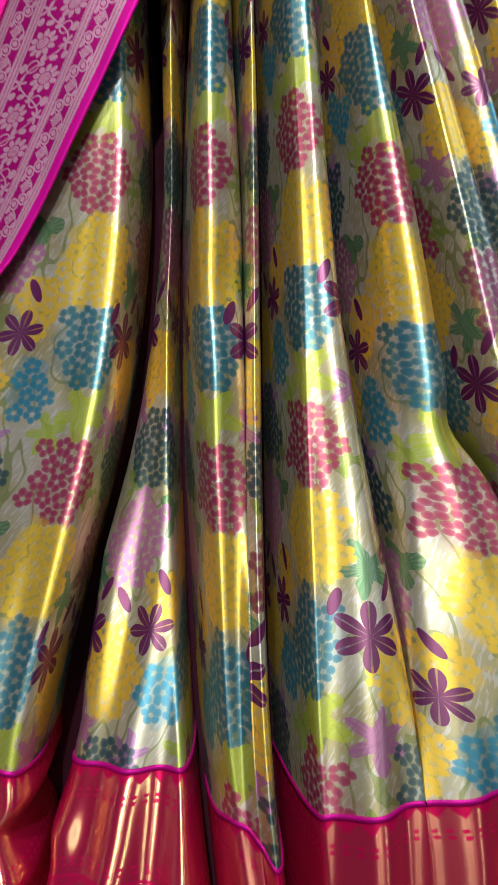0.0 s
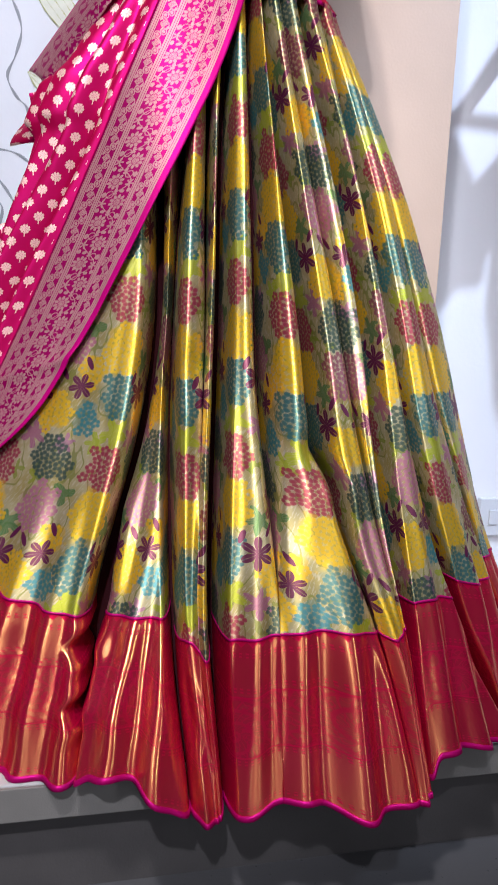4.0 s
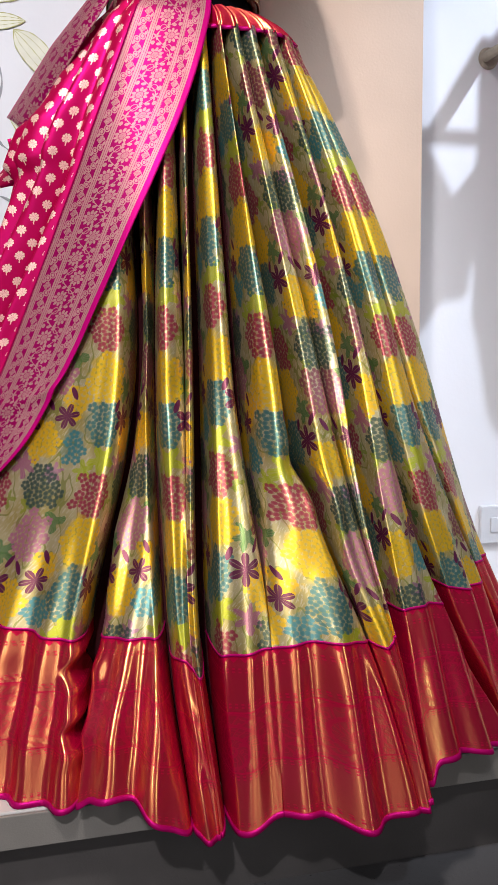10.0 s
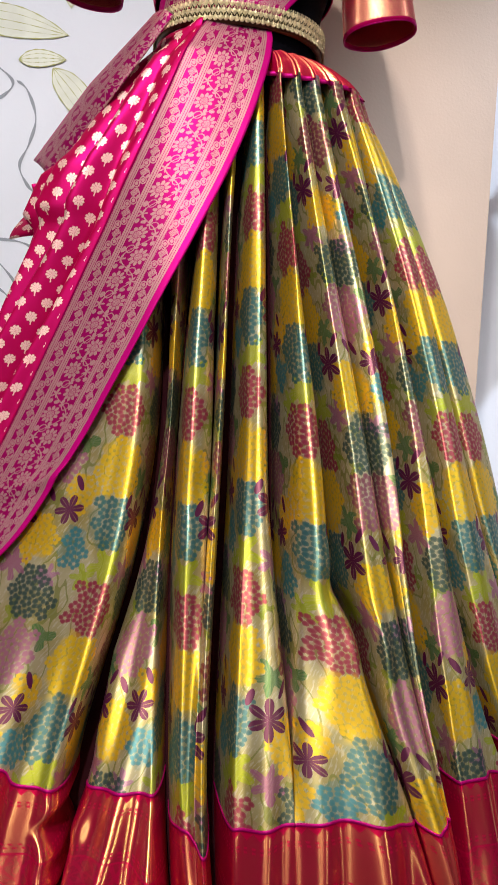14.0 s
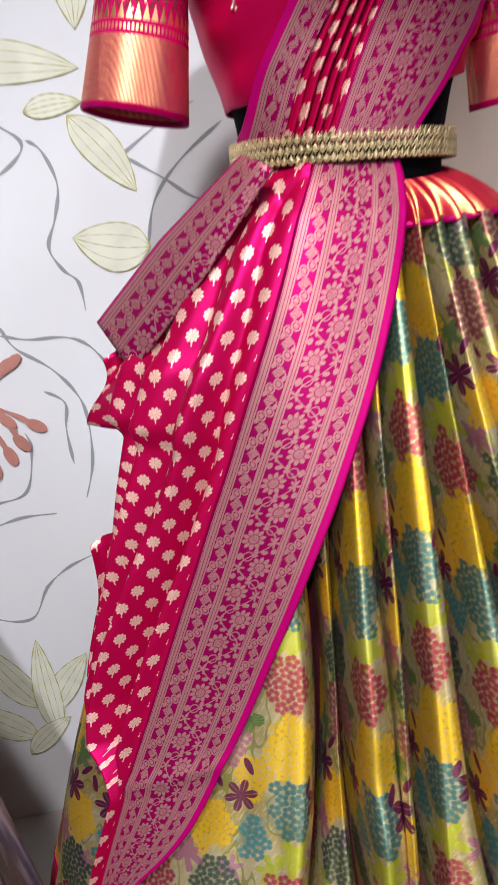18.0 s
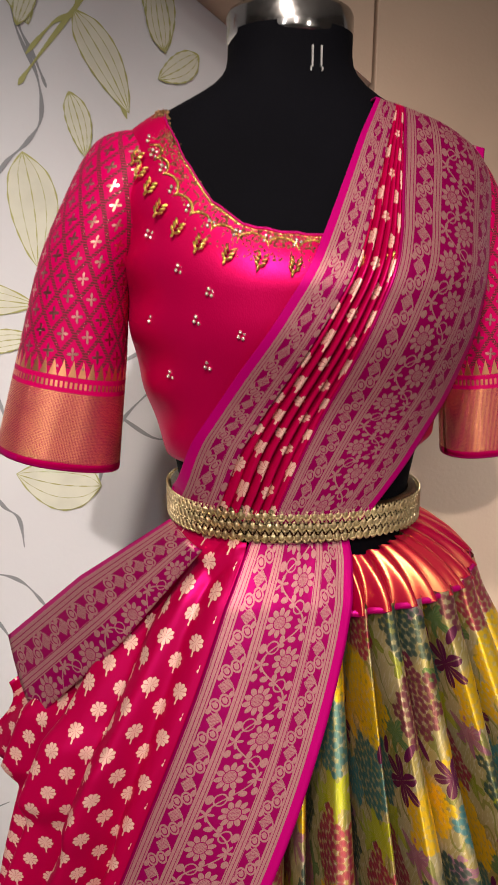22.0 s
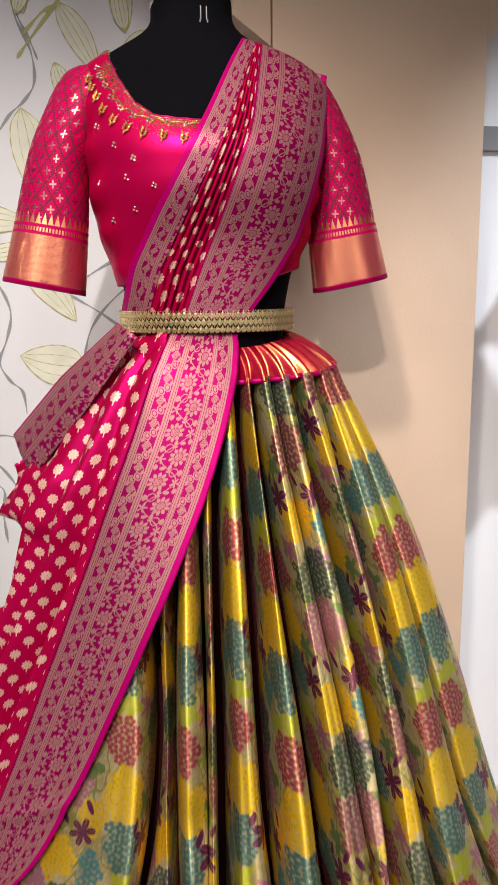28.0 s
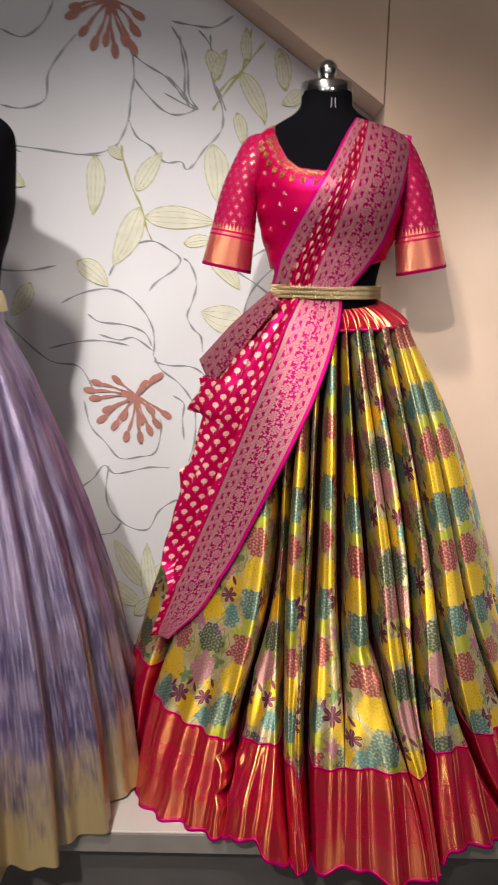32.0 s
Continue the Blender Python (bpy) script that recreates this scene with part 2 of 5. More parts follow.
def border_silk(name, share=0.33):
    """Crimson silk shot with gold, with bands of woven creepers between dotted lines."""
    g = Graph(name)
    u, v = g.uv()
    uvw = g.vec(u, v)
    thread = g.noise(g.vec(u * 1600.0, v * 300.0), 1.0, 1)
    # v runs from 0 at the top of the border to 0.23 at the hem
    band = (v > 0.075) * (v < 0.152)
    du, dv = near(g, u, v, 0.03, 0.12, 0.12, 5.0)
    dist = g.math("SQRT", g.math("MULTIPLY_ADD", du, du, dv * dv))
    ang = g.math("ARCTAN2", du, dv)
    arch = g.math("SINE", dist * 400.0 + ang * 2.0) > -0.7
    scale = g.math("SINE", ang * 22.0 + dist * 260.0) > -0.8
    curl = g.math("SINE", g.noise(uvw, 60, 1) * 34.0) > -0.82
    motif = band * (1.0 - arch * scale * curl) * 0.65
    lines = (g.math("ABSOLUTE", v - 0.075) < 0.0012) + (g.math("ABSOLUTE", v - 0.152) < 0.0012)
    dots = ((g.math("ABSOLUTE", v - 0.02) < 0.0035) + (g.math("ABSOLUTE", v - 0.066) < 0.0035) + (g.math("ABSOLUTE", v - 0.158) < 0.003)
            + (g.math("ABSOLUTE", v - 0.218) < 0.0035)) * (g.math("SINE", u * 900.0) > 0.1) * (g.math("SINE", v * 1500.0) > -0.2)
    teeth = (v < g.math("MULTIPLY_ADD", g.math("PINGPONG", u, 0.006), 1.2, 0.003))
    mark = g.math("MAXIMUM", g.math("MAXIMUM", motif, lines), g.math("MAXIMUM", dots, teeth), clamp=True)
    nrm = g.bump(thread, 0.03, 0.0004)
    silk = g.blend(0.26, g.surface(g.mix(g.noise(uvw, 9, 1), (0.3, 0.0, 0.012), (0.38, 0.0, 0.05)), 0.55, 0.0, nrm, Specular_IOR_Level=0.05), g.woven((0.8, 0.01, 0.06), 0.4, nrm, 0.85))
    gold = g.woven((1.0, 0.72, 0.19), 0.26, nrm, 0.95)
    return g.done(g.blend((1.0 - mark) * g.math("MULTIPLY_ADD", thread, 0.1, share), silk, gold))


def brocade(name, field=(0.27, 0.0, 0.026), width=0.115):
    """Magenta silk: u from 0 at the selvedge across a woven border of that width, then a field of small leaf motifs; v along it."""
    g = Graph(name)
    u, v = g.uv()
    uvw = g.vec(u, v)

    def strip(a, b):
        return (u > a) * (u < b)

    def dist(du, dv):
        return g.math("SQRT", g.math("MULTIPLY_ADD", du, du, dv * dv))

    fine = g.math("ABSOLUTE", g.math("SINE", u * (math.pi / 0.0031))) > 0.3
    parts = strip(0.0097, 0.0115) + (strip(0.0115, 0.0178) + strip(0.0335, 0.0415) + strip(0.0785, 0.0865) + strip(0.1035, 0.1125)) * fine
    # large creeper: ten-petalled flowers at either side of a winding stem, with lobed leaves between them
    period = 0.06
    for k, side in enumerate((0.0672, 0.0528)):
        du, dv = near(g, u, v, side, period / 2 * k, 10.0, period)
        d, ang = dist(du, dv), g.math("ARCTAN2", du, dv)
        edge = g.math("MULTIPLY_ADD", g.math("ABSOLUTE", g.math("COSINE", ang * 5.0)), 0.0042, 0.0074)
        heart = g.math("SINE", (du + dv) * 3000.0) * g.math("SINE", (du - dv) * 3000.0) > -0.4
        slit = (g.math("ABSOLUTE", g.math("SINE", ang * 5.0)) > 0.975) * (d > 0.0052)
        parts = parts + (d < edge) * (1.0 - slit) * (g.math("ABSOLUTE", d - 0.0052) > 0.0004) * g.math("MAXIMUM", heart, d > 0.0052)
        far = 0.0466 if k == 0 else 0.0734
        sign = 1 if k == 0 else -1
        dl, dm = near(g, u, v, far, period / 2 * k + 0.002, 10.0, period)
        parts = parts + petals(g, dl, dm, 5, 0.0064, 0.42, 0.8 + k)
        for off, along, wide, tall in ((0.006, 0.0135, 2.4, 0.000012), (-0.002, -0.0105, 0.6, 0.000009), (0.0125, -0.0125, 2.6, 0.000009), (-0.0025, 0.0118, 0.7, 0.000007), (0.0145, 0.0128, 0.5, 0.000005)):
            dl, dm = near(g, u, v, far + sign * off, period / 2 * k + along, 10.0, period)
            parts = parts + (g.math("MULTIPLY_ADD", dm * dm, wide, dl * dl) < tall)
        curl = near(g, u, v, far + sign * 0.006, period / 2 * k - 0.011, 10.0, period)
        parts = parts + (g.math("ABSOLUTE", dist(*curl) - 0.0048) < 0.0006)
    wave = g.math("SINE", v * (2 * math.pi / period) + 1.57)
    parts = parts + (g.math("ABSOLUTE", g.math("MULTIPLY_ADD", wave, 0.0135, u - 0.06)) < 0.0009) * strip(0.0425, 0.0775)
    # two narrow creepers of netted lozenges and curled leaves
    for mid in (0.0256, 0.095):
        du, dv = near(g, u, v, mid, 0.0, 10.0, 0.027)
        loz = g.math("MULTIPLY_ADD", g.math("ABSOLUTE", du), 1.15, g.math("ABSOLUTE", dv)) < 0.0068
        weave = g.math("SINE", (du * 1.15 + dv) * 2900.0) * g.math("SINE", (du * 1.15 - dv) * 2900.0) > -0.35
        parts = parts + loz * weave
        for k, w in enumerate((-0.003, 0.003)):
            du, dv = near(g, u, v, mid + w, 0.0135 + 0.004 * (k - 0.5), 10.0, 0.027)
            d = dist(du, dv + du * 0.5)
            parts = parts + (d < 0.0048) * (g.math("ABSOLUTE", d - 0.0028) > 0.0005)
            du, dv = near(g, u, v, mid + w * 2.1, 0.0066 * (1 - 2 * k), 10.0, 0.027)
            parts = parts + (g.math("MULTIPLY_ADD", du * du, 2.0, dv * dv) < 0.000008)
        sway = g.math("SINE", v * (2 * math.pi / 0.027) + 0.7)
        parts = parts + (g.math("ABSOLUTE", g.math("MULTIPLY_ADD", sway, 0.0068, u - mid)) < 0.0006) * (g.math("ABSOLUTE", u - mid) < 0.008)
    # small lobed leaves on short stalks, strewn over the field
    for u0, v0 in ((0.0, 0.0), (0.0155, 0.0195)):
        du, dv = near(g, u, v, width + 0.014 + u0, v0, 0.031, 0.039)
        ang = g.math("ARCTAN2", du, dv)
        d = dist(du, dv)
        leaf = d < g.math("MULTIPLY_ADD", g.math("ABSOLUTE", g.math("COSINE", ang * 4.5)), 0.0015, 0.0055)
        leaf = leaf * (g.math("ABSOLUTE", g.math("SINE", ang * 4.5)) < 0.985)
        parts = parts + leaf * (u > width + 0.004)
        parts = parts + (g.math("ABSOLUTE", du) < 0.0007) * (g.math("ABSOLUTE", dv - 0.0075) < 0.0035) * (u > width + 0.004)
    mark = parts.op("MINIMUM", 1.0, clamp=True)
    thread = g.noise(g.vec(u * 1500.0, v * 500.0), 1.0, 1)
    nrm = g.bump(g.math("MULTIPLY_ADD", mark, 0.5, thread * 0.6), 0.35, 0.0006)
    col = g.mix(g.noise(uvw, 12, 2), field, tuple(c * 1.3 for c in field))
    col = g.mix(u < width, col, (0.17, 0.0, 0.045))
    col = g.mix(u < 0.0097, col, (0.36, 0.0, 0.11))
    silk = g.blend(0.2, g.surface(col, 0.6, 0.0, nrm, Specular_IOR_Level=0.05), g.surface((0.75, 0.01, 0.25), 0.45, 1.0, nrm))
    zari = g.surface(g.mix(u > width, g.mix(thread, (0.29, 0.115, 0.12), (0.52, 0.27, 0.24)), (0.8, 0.52, 0.42)), 0.56, 0.6, nrm)
    return g.done(g.blend(mark * g.math("MULTIPLY_ADD", thread, 0.25, 0.78), silk, zari))


def shot_silk(name, base, glow, share=0.3, rough=0.4):
    """Plain-woven silk of one colour that shines in another."""
    g = Graph(name)
    p = g.place()
    slub = g.noise(p, 900.0, 1)
    nrm = g.bump(slub, 0.25, 0.0005)
    col = g.mix(g.noise(p, 25.0, 2), tuple(c * 0.85 for c in base), base)
    return g.done(g.blend(g.math("MULTIPLY_ADD", slub, 0.12, share - 0.06), g.surface(col, 0.6, 0.0, nrm, Specular_IOR_Level=0.06), g.surface(glow, rough, 1.0, nrm)))


def sleeve_silk(name):
    """Pink silk with a beaded lattice of little flowers above a woven gold cuff; v runs down the arm."""
    g = Graph(name)
    u, v = g.uv()
    uvw = g.vec(u, v)
    du, dv = near(g, u, v, 0.0, 0.0, 0.0225, 0.029)
    eu, ev = near(g, u, v, 0.01125, 0.0145, 0.0225, 0.029)
    above = v < 0.2
    lattice = g.math("ABSOLUTE", g.math("ABSOLUTE", du) * (1 / 0.01125) + g.math("ABSOLUTE", dv) * (1 / 0.0145) - 1.0) < 0.19
    lattice = lattice * (g.math("SINE", v * 3000.0) > -0.6)
    flower = petals(g, du, dv, 4, 0.0052, 0.42, 0.5) + petals(g, eu, ev, 4, 0.0052, 0.42, 0.5)
    bead = (g.cells(uvw, 420) < 0.16) * lattice
    sparkle = above * g.math("MAXIMUM", flower, bead * (v < 0.19), clamp=True)
    cuff = v > 0.208
    weave = g.math("SINE", (u + v) * 2600.0) * g.math("SINE", (u - v) * 2600.0) > -0.15
    pu, pv = near(g, u, v, 0.0, 0.201, 0.0085, 5.0)
    drop = (g.math("ABSOLUTE", pu) * 3.6 < pv + 0.008) * (pv < 0.0055)
    rows = (g.math("ABSOLUTE", v - 0.213) < 0.0025) * (g.math("SINE", u * 1500.0) > -0.2)
    zari = g.math("MAXIMUM", g.math("MAXIMUM", (v > 0.219) * (v < 0.2755) * weave, drop), rows, clamp=True)
    thread = g.noise(g.vec(u * 900.0, v * 900.0), 1.0, 1)
    nrm = g.bump(g.math("MULTIPLY_ADD", sparkle + zari, 0.7, thread * 0.3), 0.4, 0.0008)
    col = g.mix(g.noise(uvw, 20, 2), (0.36, 0.0, 0.05), (0.48, 0.0, 0.085))
    col = g.mix(lattice * above, col, (0.09, 0.02, 0.02))
    silk = g.surface(col, 0.5, 0.0, nrm, Specular_IOR_Level=0.06)
    gold = g.surface((0.9, 0.43, 0.2), 0.36, 0.95, nrm)
    silver = g.surface((0.62, 0.36, 0.27), 0.3, 1.0, nrm)
    return g.done(g.blend(sparkle, g.blend(zari, silk, gold), silver))


SLEEVE = sleeve_silk("embroidered_pink_silk")
MURAL_WALL = plain("mural_paper", (0.66, 0.665, 0.68), 0.75, 0, 0.06, 3)
UNSEEN_WALL = plain("unseen_wall_dark", (0.1, 0.09, 0.085), 0.8)
LINE = plain("grey_drawn_line", (0.27, 0.28, 0.29), 0.8)
LEAF_FILL = plain("pale_green_wash", (0.66, 0.66, 0.54), 0.8, 0, 0.1, 30)
LEAF_LINE = plain("olive_drawn_line", (0.4, 0.4, 0.15), 0.8)
STAMEN = plain("dusty_red_wash", (0.45, 0.2, 0.16), 0.8, 0, 0.2, 25)
WHITE_WALL = plain("white_paint", (0.76, 0.77, 0.79), 0.7, 0, 0.05, 3)
BEIGE = plain("beige_laminate", (0.56, 0.41, 0.3), 0.55, 0, 0.08, 5)
PLATFORM = plain("platform_top_paint", (0.48, 0.46, 0.43), 0.5, 0, 0.1, 6)
EDGE_STRIP = plain("edge_laminate", (0.2, 0.185, 0.16), 0.5, 0, 0.15, 12)
PLATFORM_SIDE = plain("platform_side_laminate", (0.08, 0.072, 0.066), 0.55, 0, 0.2, 8)
FLOOR = plain("floor_tile", (0.09, 0.086, 0.084), 0.3, 0, 0.12, 4)
CEILING = plain("ceiling_paint", (0.35, 0.34, 0.33), 0.8)
BLACK = plain("black_jersey", (0.0025, 0.0025, 0.004), 0.85, 0, 0.3, 10, 0.3, 0.06)
THREAD = plain("white_thread", (0.7, 0.68, 0.66), 0.8)
STEEL = plain("polished_steel", (0.62, 0.6, 0.57), 0.16, 1.0, 0.05, 10, 0.05)
SKIRT = skirt_silk("floral_tissue_silk")
BORDER = border_silk("gold_shot_crimson_silk", 0.27)
WAIST_SILK = border_silk("gathered_crimson_silk", 0.12)
PALLU = brocade("magenta_brocade_silk")
PINK = shot_silk("pink_raw_silk", (0.4, 0.0, 0.045), (0.88, 0.01, 0.17), 0.36, 0.42)
EDGING = shot_silk("magenta_edging", (0.34, 0.0, 0.085), (0.7, 0.015, 0.27), 0.25, 0.45)
GAP_BACKING = plain("dark_gap_backing", (0.03, 0.004, 0.006), 0.85, 0, 0.2, 20, 0.3, 0.1)
GILT = plain("gilt_thread", (0.75, 0.5, 0.14), 0.28, 1.0, 0.3, 200)
GOLD = plain("antique_gold", (0.66, 0.53, 0.3), 0.32, 1.0, 0.35, 150)

# ---- building helpers ----


def mesh_from(name, verts, faces, mat, uvs=None, smooth=True):
    me = bpy.data.meshes.new(name)
    me.from_pydata([tuple(map(float, p)) for p in verts], [], faces)
    mats = mat if isinstance(mat, (list, tuple)) else [mat]
    for m in mats:
        me.materials.append(m)
    if uvs is not None:
        layer = me.uv_layers.new(name="UVMap")
        idx = np.empty(len(me.loops), dtype=np.int32)
        me.loops.foreach_get("vertex_index", idx)
        layer.data.foreach_set("uv", np.asarray(uvs, dtype=np.float32)[idx].ravel())
    if smooth:
        me.polygons.foreach_set("use_smooth", [True] * len(me.polygons))
    me.update()
    return me


def grid(P, closed=False):
    """Vertices and faces of a sheet of points P[n, m, 3]."""
    n, m = P.shape[:2]
    faces = [(i * m + j, i * m + (j + 1) % m, (i + 1) * m + (j + 1) % m, (i + 1) * m + j) for i in range(n - 1) for j in range(m if closed else m - 1)]
    return P.reshape(-1, 3), faces


def sheet(name, P, mat, parent=None, label="", UV=None, closed=False, thick=0.0):
    v, f = grid(P, closed)
    ob = new(name, mesh_from(name, v, f, mat, None if UV is None else UV.reshape(-1, 2)))
    ob.parent = parent
    if label:
        tagged(ob, label)
    if thick:
        mod = ob.modifiers.new("thickness", "SOLIDIFY")
        mod.thickness, mod.offset = thick, 0.0
    return ob


def part(name, bm, mat, parent, label=""):
    me = bpy.data.meshes.new(name)
    bm.to_mesh(me)
    bm.free()
    me.materials.append(mat)
    ob = new(name, me)
    ob.parent = parent
    if label:
        tagged(ob, label)
    return ob


def box(bm, x0, x1, y0, y1, z0, z1, bevel=0.0):
    r = bmesh.ops.create_cube(bm, size=1, matrix=Matrix.Translation(((x0 + x1) / 2, (y0 + y1) / 2, (z0 + z1) / 2)) @ Matrix.Diagonal((x1 - x0, y1 - y0, z1 - z0, 1)))
    if bevel:
        bmesh.ops.bevel(bm, geom=list({e for v in r["verts"] for e in v.link_edges}), offset=bevel, segments=2, affect="EDGES", profile=0.5)


def slab(name, x0, x1, y0, y1, z0, z1, mat, label="", category="", bevel=0.0, kind="structure"):
    bm = bmesh.new()
    box(bm, x0, x1, y0, y1, z0, z1, bevel)
    return tagged(part(name, bm, mat, None), label, category, kind=kind)


def tube(points, radii, sides=16, flat=1.0):
    """Points of a tube round a line; radii may be pairs (across, deep)."""
    pts = np.array(points, float)
    out = []
    for i, p in enumerate(pts):
        d = pts[min(i + 1, len(pts) - 1)] - pts[max(i - 1, 0)]
        d /= np.linalg.norm(d)
        side = np.cross(d, (0, 1, 0.0))
        side /= np.linalg.norm(side)
        up = np.cross(side, d)
        a, b = radii[i] if isinstance(radii[i], (tuple, list)) else (radii[i], radii[i])
        out.append([p + a * math.cos(t) * side + b * math.sin(t) * up for t in np.linspace(0, 2 * math.pi, sides, endpoint=False)])
    return np.array(out)


# ---- the room ----
X0, X1, Y0, Y1, TOP = -2.6, 2.6, -2.6, 1.12, 2.7
STEP, FRONT = 0.163, 0.42
slab("floor", X0, X1, Y0, FRONT + 0.03, -0.06, 0.0, FLOOR, "grey polished floor tiles of the shop", "floor")
slab("wall_back_mural", X0, 0.45, Y1, Y1 + 0.1, 0, TOP, MURAL_WALL, "white wall with a hand-drawn floral mural", "wall")
slab("wall_back_white", 0.45, X1, Y1, Y1 + 0.1, 0, TOP, WHITE_WALL, "plain white painted wall beside the pillar", "wall")
# unseen walls and ceiling are added, darkened to cut the bounced light
slab("wall_left", X0 - 0.1, X0, Y0, Y1 + 0.1, 0, TOP, UNSEEN_WALL, "unseen dark wall added to close the room", "wall")
slab("wall_right", X1, X1 + 0.1, Y0, Y1 + 0.1, 0, TOP, UNSEEN_WALL, "unseen dark wall added to close the room", "wall")
slab("wall_front", X0 - 0.1, X1 + 0.1, Y0 - 0.1, Y0, 0, TOP, UNSEEN_WALL, "unseen dark wall added to close the room", "wall")
slab("ceiling", X0 - 0.1, X1 + 0.1, Y0 - 0.1, Y1 + 0.1, TOP, TOP + 0.1, CEILING, "unseen grey ceiling added over the room", "ceiling")
slab("platform", X0, X1, FRONT, Y1, STEP - 0.04, STEP, PLATFORM, "pale grey display platform with a squared edge", "platform", 0.002)
slab("platform_edge", X0, X1, FRONT - 0.006, FRONT - 0.001, STEP - 0.045, STEP - 0.002, EDGE_STRIP, "olive grey edge strip of the platform", "platform", 0.001)
slab("platform_riser", X0, X1, FRONT + 0.025, FRONT + 0.06, 0, STEP - 0.04, PLATFORM_SIDE, "dark grey riser under the display platform", "platform")
slab("pillar", 0.292, 0.65, 0.95, Y1 - 0.001, STEP, TOP, BEIGE, "beige laminated pillar standing on the platform", "pillar", 0.002)


def stair_boxing(x0, x1, low):
    """Beige boxing whose lower edge climbs away from the pillar at the slope of a stair."""
    y0, y1 = 0.956, Y1 - 0.001
    bm = bmesh.new()
    ring = [(x1, low(x1)), (x1, TOP), (x0, TOP), (x0, low(x0))]
    a = [bm.verts.new((x, y0, z)) for x, z in ring]
    b = [bm.verts.new((x, y1, z)) for x, z in ring]
    bm.faces.new(a)
    bm.faces.new(b[::-1])
    for k in range(4):
        bm.faces.new((a[k], b[k], b[(k + 1) % 4], a[(k + 1) % 4]))
    bmesh.ops.recalc_face_normals(bm, faces=bm.faces)
    return tagged(part("stair_boxing", bm, BEIGE, None), "beige boxing with a sloping lower edge", "boxing", kind="structure")


stair_boxing(-1.2, 0.29, lambda x: 1.852 - 0.7 * x)
stair_boxing(0.652, 2.0, lambda x: 1.675 + 0.72 * (x - 0.652))

# ---- the mural ----
MURAL = bpy.data.objects["wall_back_mural"]
LAYER = [1.1193]


def layer():
    """Each wash and line lies a hair over the one before."""
    LAYER[0] -= 0.00002
    return LAYER[0]


def eased(path, steps=6):
    """A smooth curve through the places given."""
    p = np.array([path[0], *path, path[-1]], float)
    out = []
    for i in range(1, len(p) - 2):
        for t in np.linspace(0, 1, steps, endpoint=False):
            a, b, c, d = p[i - 1], p[i], p[i + 1], p[i + 2]
            out.append(0.5 * (2 * b + (c - a) * t + (2 * a - 5 * b + 4 * c - d) * t ** 2 + (3 * b - a - 3 * c + d) * t ** 3))
    return np.array(out + [p[-1]])


def stroke(name, path, width, mat, y=0, taper=True):
    """A painted line on the wall, x and z given."""
    y = layer()
    p = eased(path)
    d = np.gradient(p, axis=0)
    n = np.stack([-d[:, 1], d[:, 0]], 1) / (np.linalg.norm(d, axis=1)[:, None] + 1e-9)
    w = width / 2 * (0.75 + 0.35 * np.sin(np.arange(len(p)) * 0.9))
    if taper:
        w *= np.clip(np.minimum(np.arange(len(p)), np.arange(len(p))[::-1]) / 3 + 0.3, 0, 1)
    a, b = p + n * w[:, None], p - n * w[:, None]
    P = np.stack([np.stack([a[:, 0], np.full(len(p), y), a[:, 1]], 1), np.stack([b[:, 0], np.full(len(p), y), b[:, 1]], 1)])
    return sheet(name, P, mat, MURAL)


def painted_leaf(x0, z0, x1, z1, half):
    """A washed leaf with an outline and veins, from its stalk to its tip."""
    a, b = np.array((x0, z0)), np.array((x1, z1))
    d = b - a
    n = np.array((-d[1], d[0])) / np.linalg.norm(d)
    t = np.linspace(0, 1, 15)
    w = half * np.sin(np.pi * t ** 0.8) ** 0.8
    bend = 0.18 * half * np.sin(np.pi * t)
    mid = a + d * t[:, None] + n * bend[:, None]
    L, R = mid + n * w[:, None], mid - n * w[:, None]
    y = layer()
    P = np.stack([np.stack([q[:, 0], np.full(15, y), q[:, 1]], 1) for q in (L, mid, R)])
    ob = sheet("painted_leaf", P, LEAF_FILL, MURAL)
    for q, wd in ((L, 0.0022), (R, 0.0022), (mid, 0.0016), (mid + n * (w * 0.5)[:, None], 0.001), (mid - n * (w * 0.5)[:, None], 0.001)):
        stroke("leaf_line", [tuple(p) for p in q[::2]], wd, LEAF_LINE)


stroke("drawn_line", [(-0.305, 1.795), (-0.302, 1.739), (-0.311, 1.692), (-0.318, 1.64), (-0.336, 1.598), (-0.356, 1.574), (-0.401, 1.558), (-0.464, 1.554)], 0.0054, LINE)
stroke("drawn_line", [(-0.311, 1.795), (-0.276, 1.768), (-0.228, 1.741), (-0.198, 1.713), (-0.18, 1.69), (-0.153, 1.665), (-0.194, 1.651), (-0.232, 1.662), (-0.279, 1.705), (-0.305, 1.738)], 0.0054, LINE)
stroke("drawn_line", [(-0.189, 1.832), (-0.185, 1.799), (-0.177, 1.754), (-0.177, 1.696), (-0.165, 1.669)], 0.0054, LINE)
stroke("drawn_line", [(-0.114, 1.835), (-0.113, 1.801), (-0.109, 1.732), (-0.086, 1.675), (-0.083, 1.627), (-0.101, 1.597), (-0.128, 1.572), (-0.155, 1.535), (-0.175, 1.523), (-0.187, 1.541), (-0.219, 1.538), (-0.238, 1.546), (-0.262, 1.576), (-0.298, 1.599), (-0.318, 1.64)], 0.0054, LINE)
stroke("drawn_line", [(-0.378, 1.257), (-0.356, 1.296), (-0.314, 1.334), (-0.264, 1.347), (-0.223, 1.328), (-0.191, 1.303), (-0.205, 1.277), (-0.253, 1.244), (-0.275, 1.218)], 0.0054, LINE)
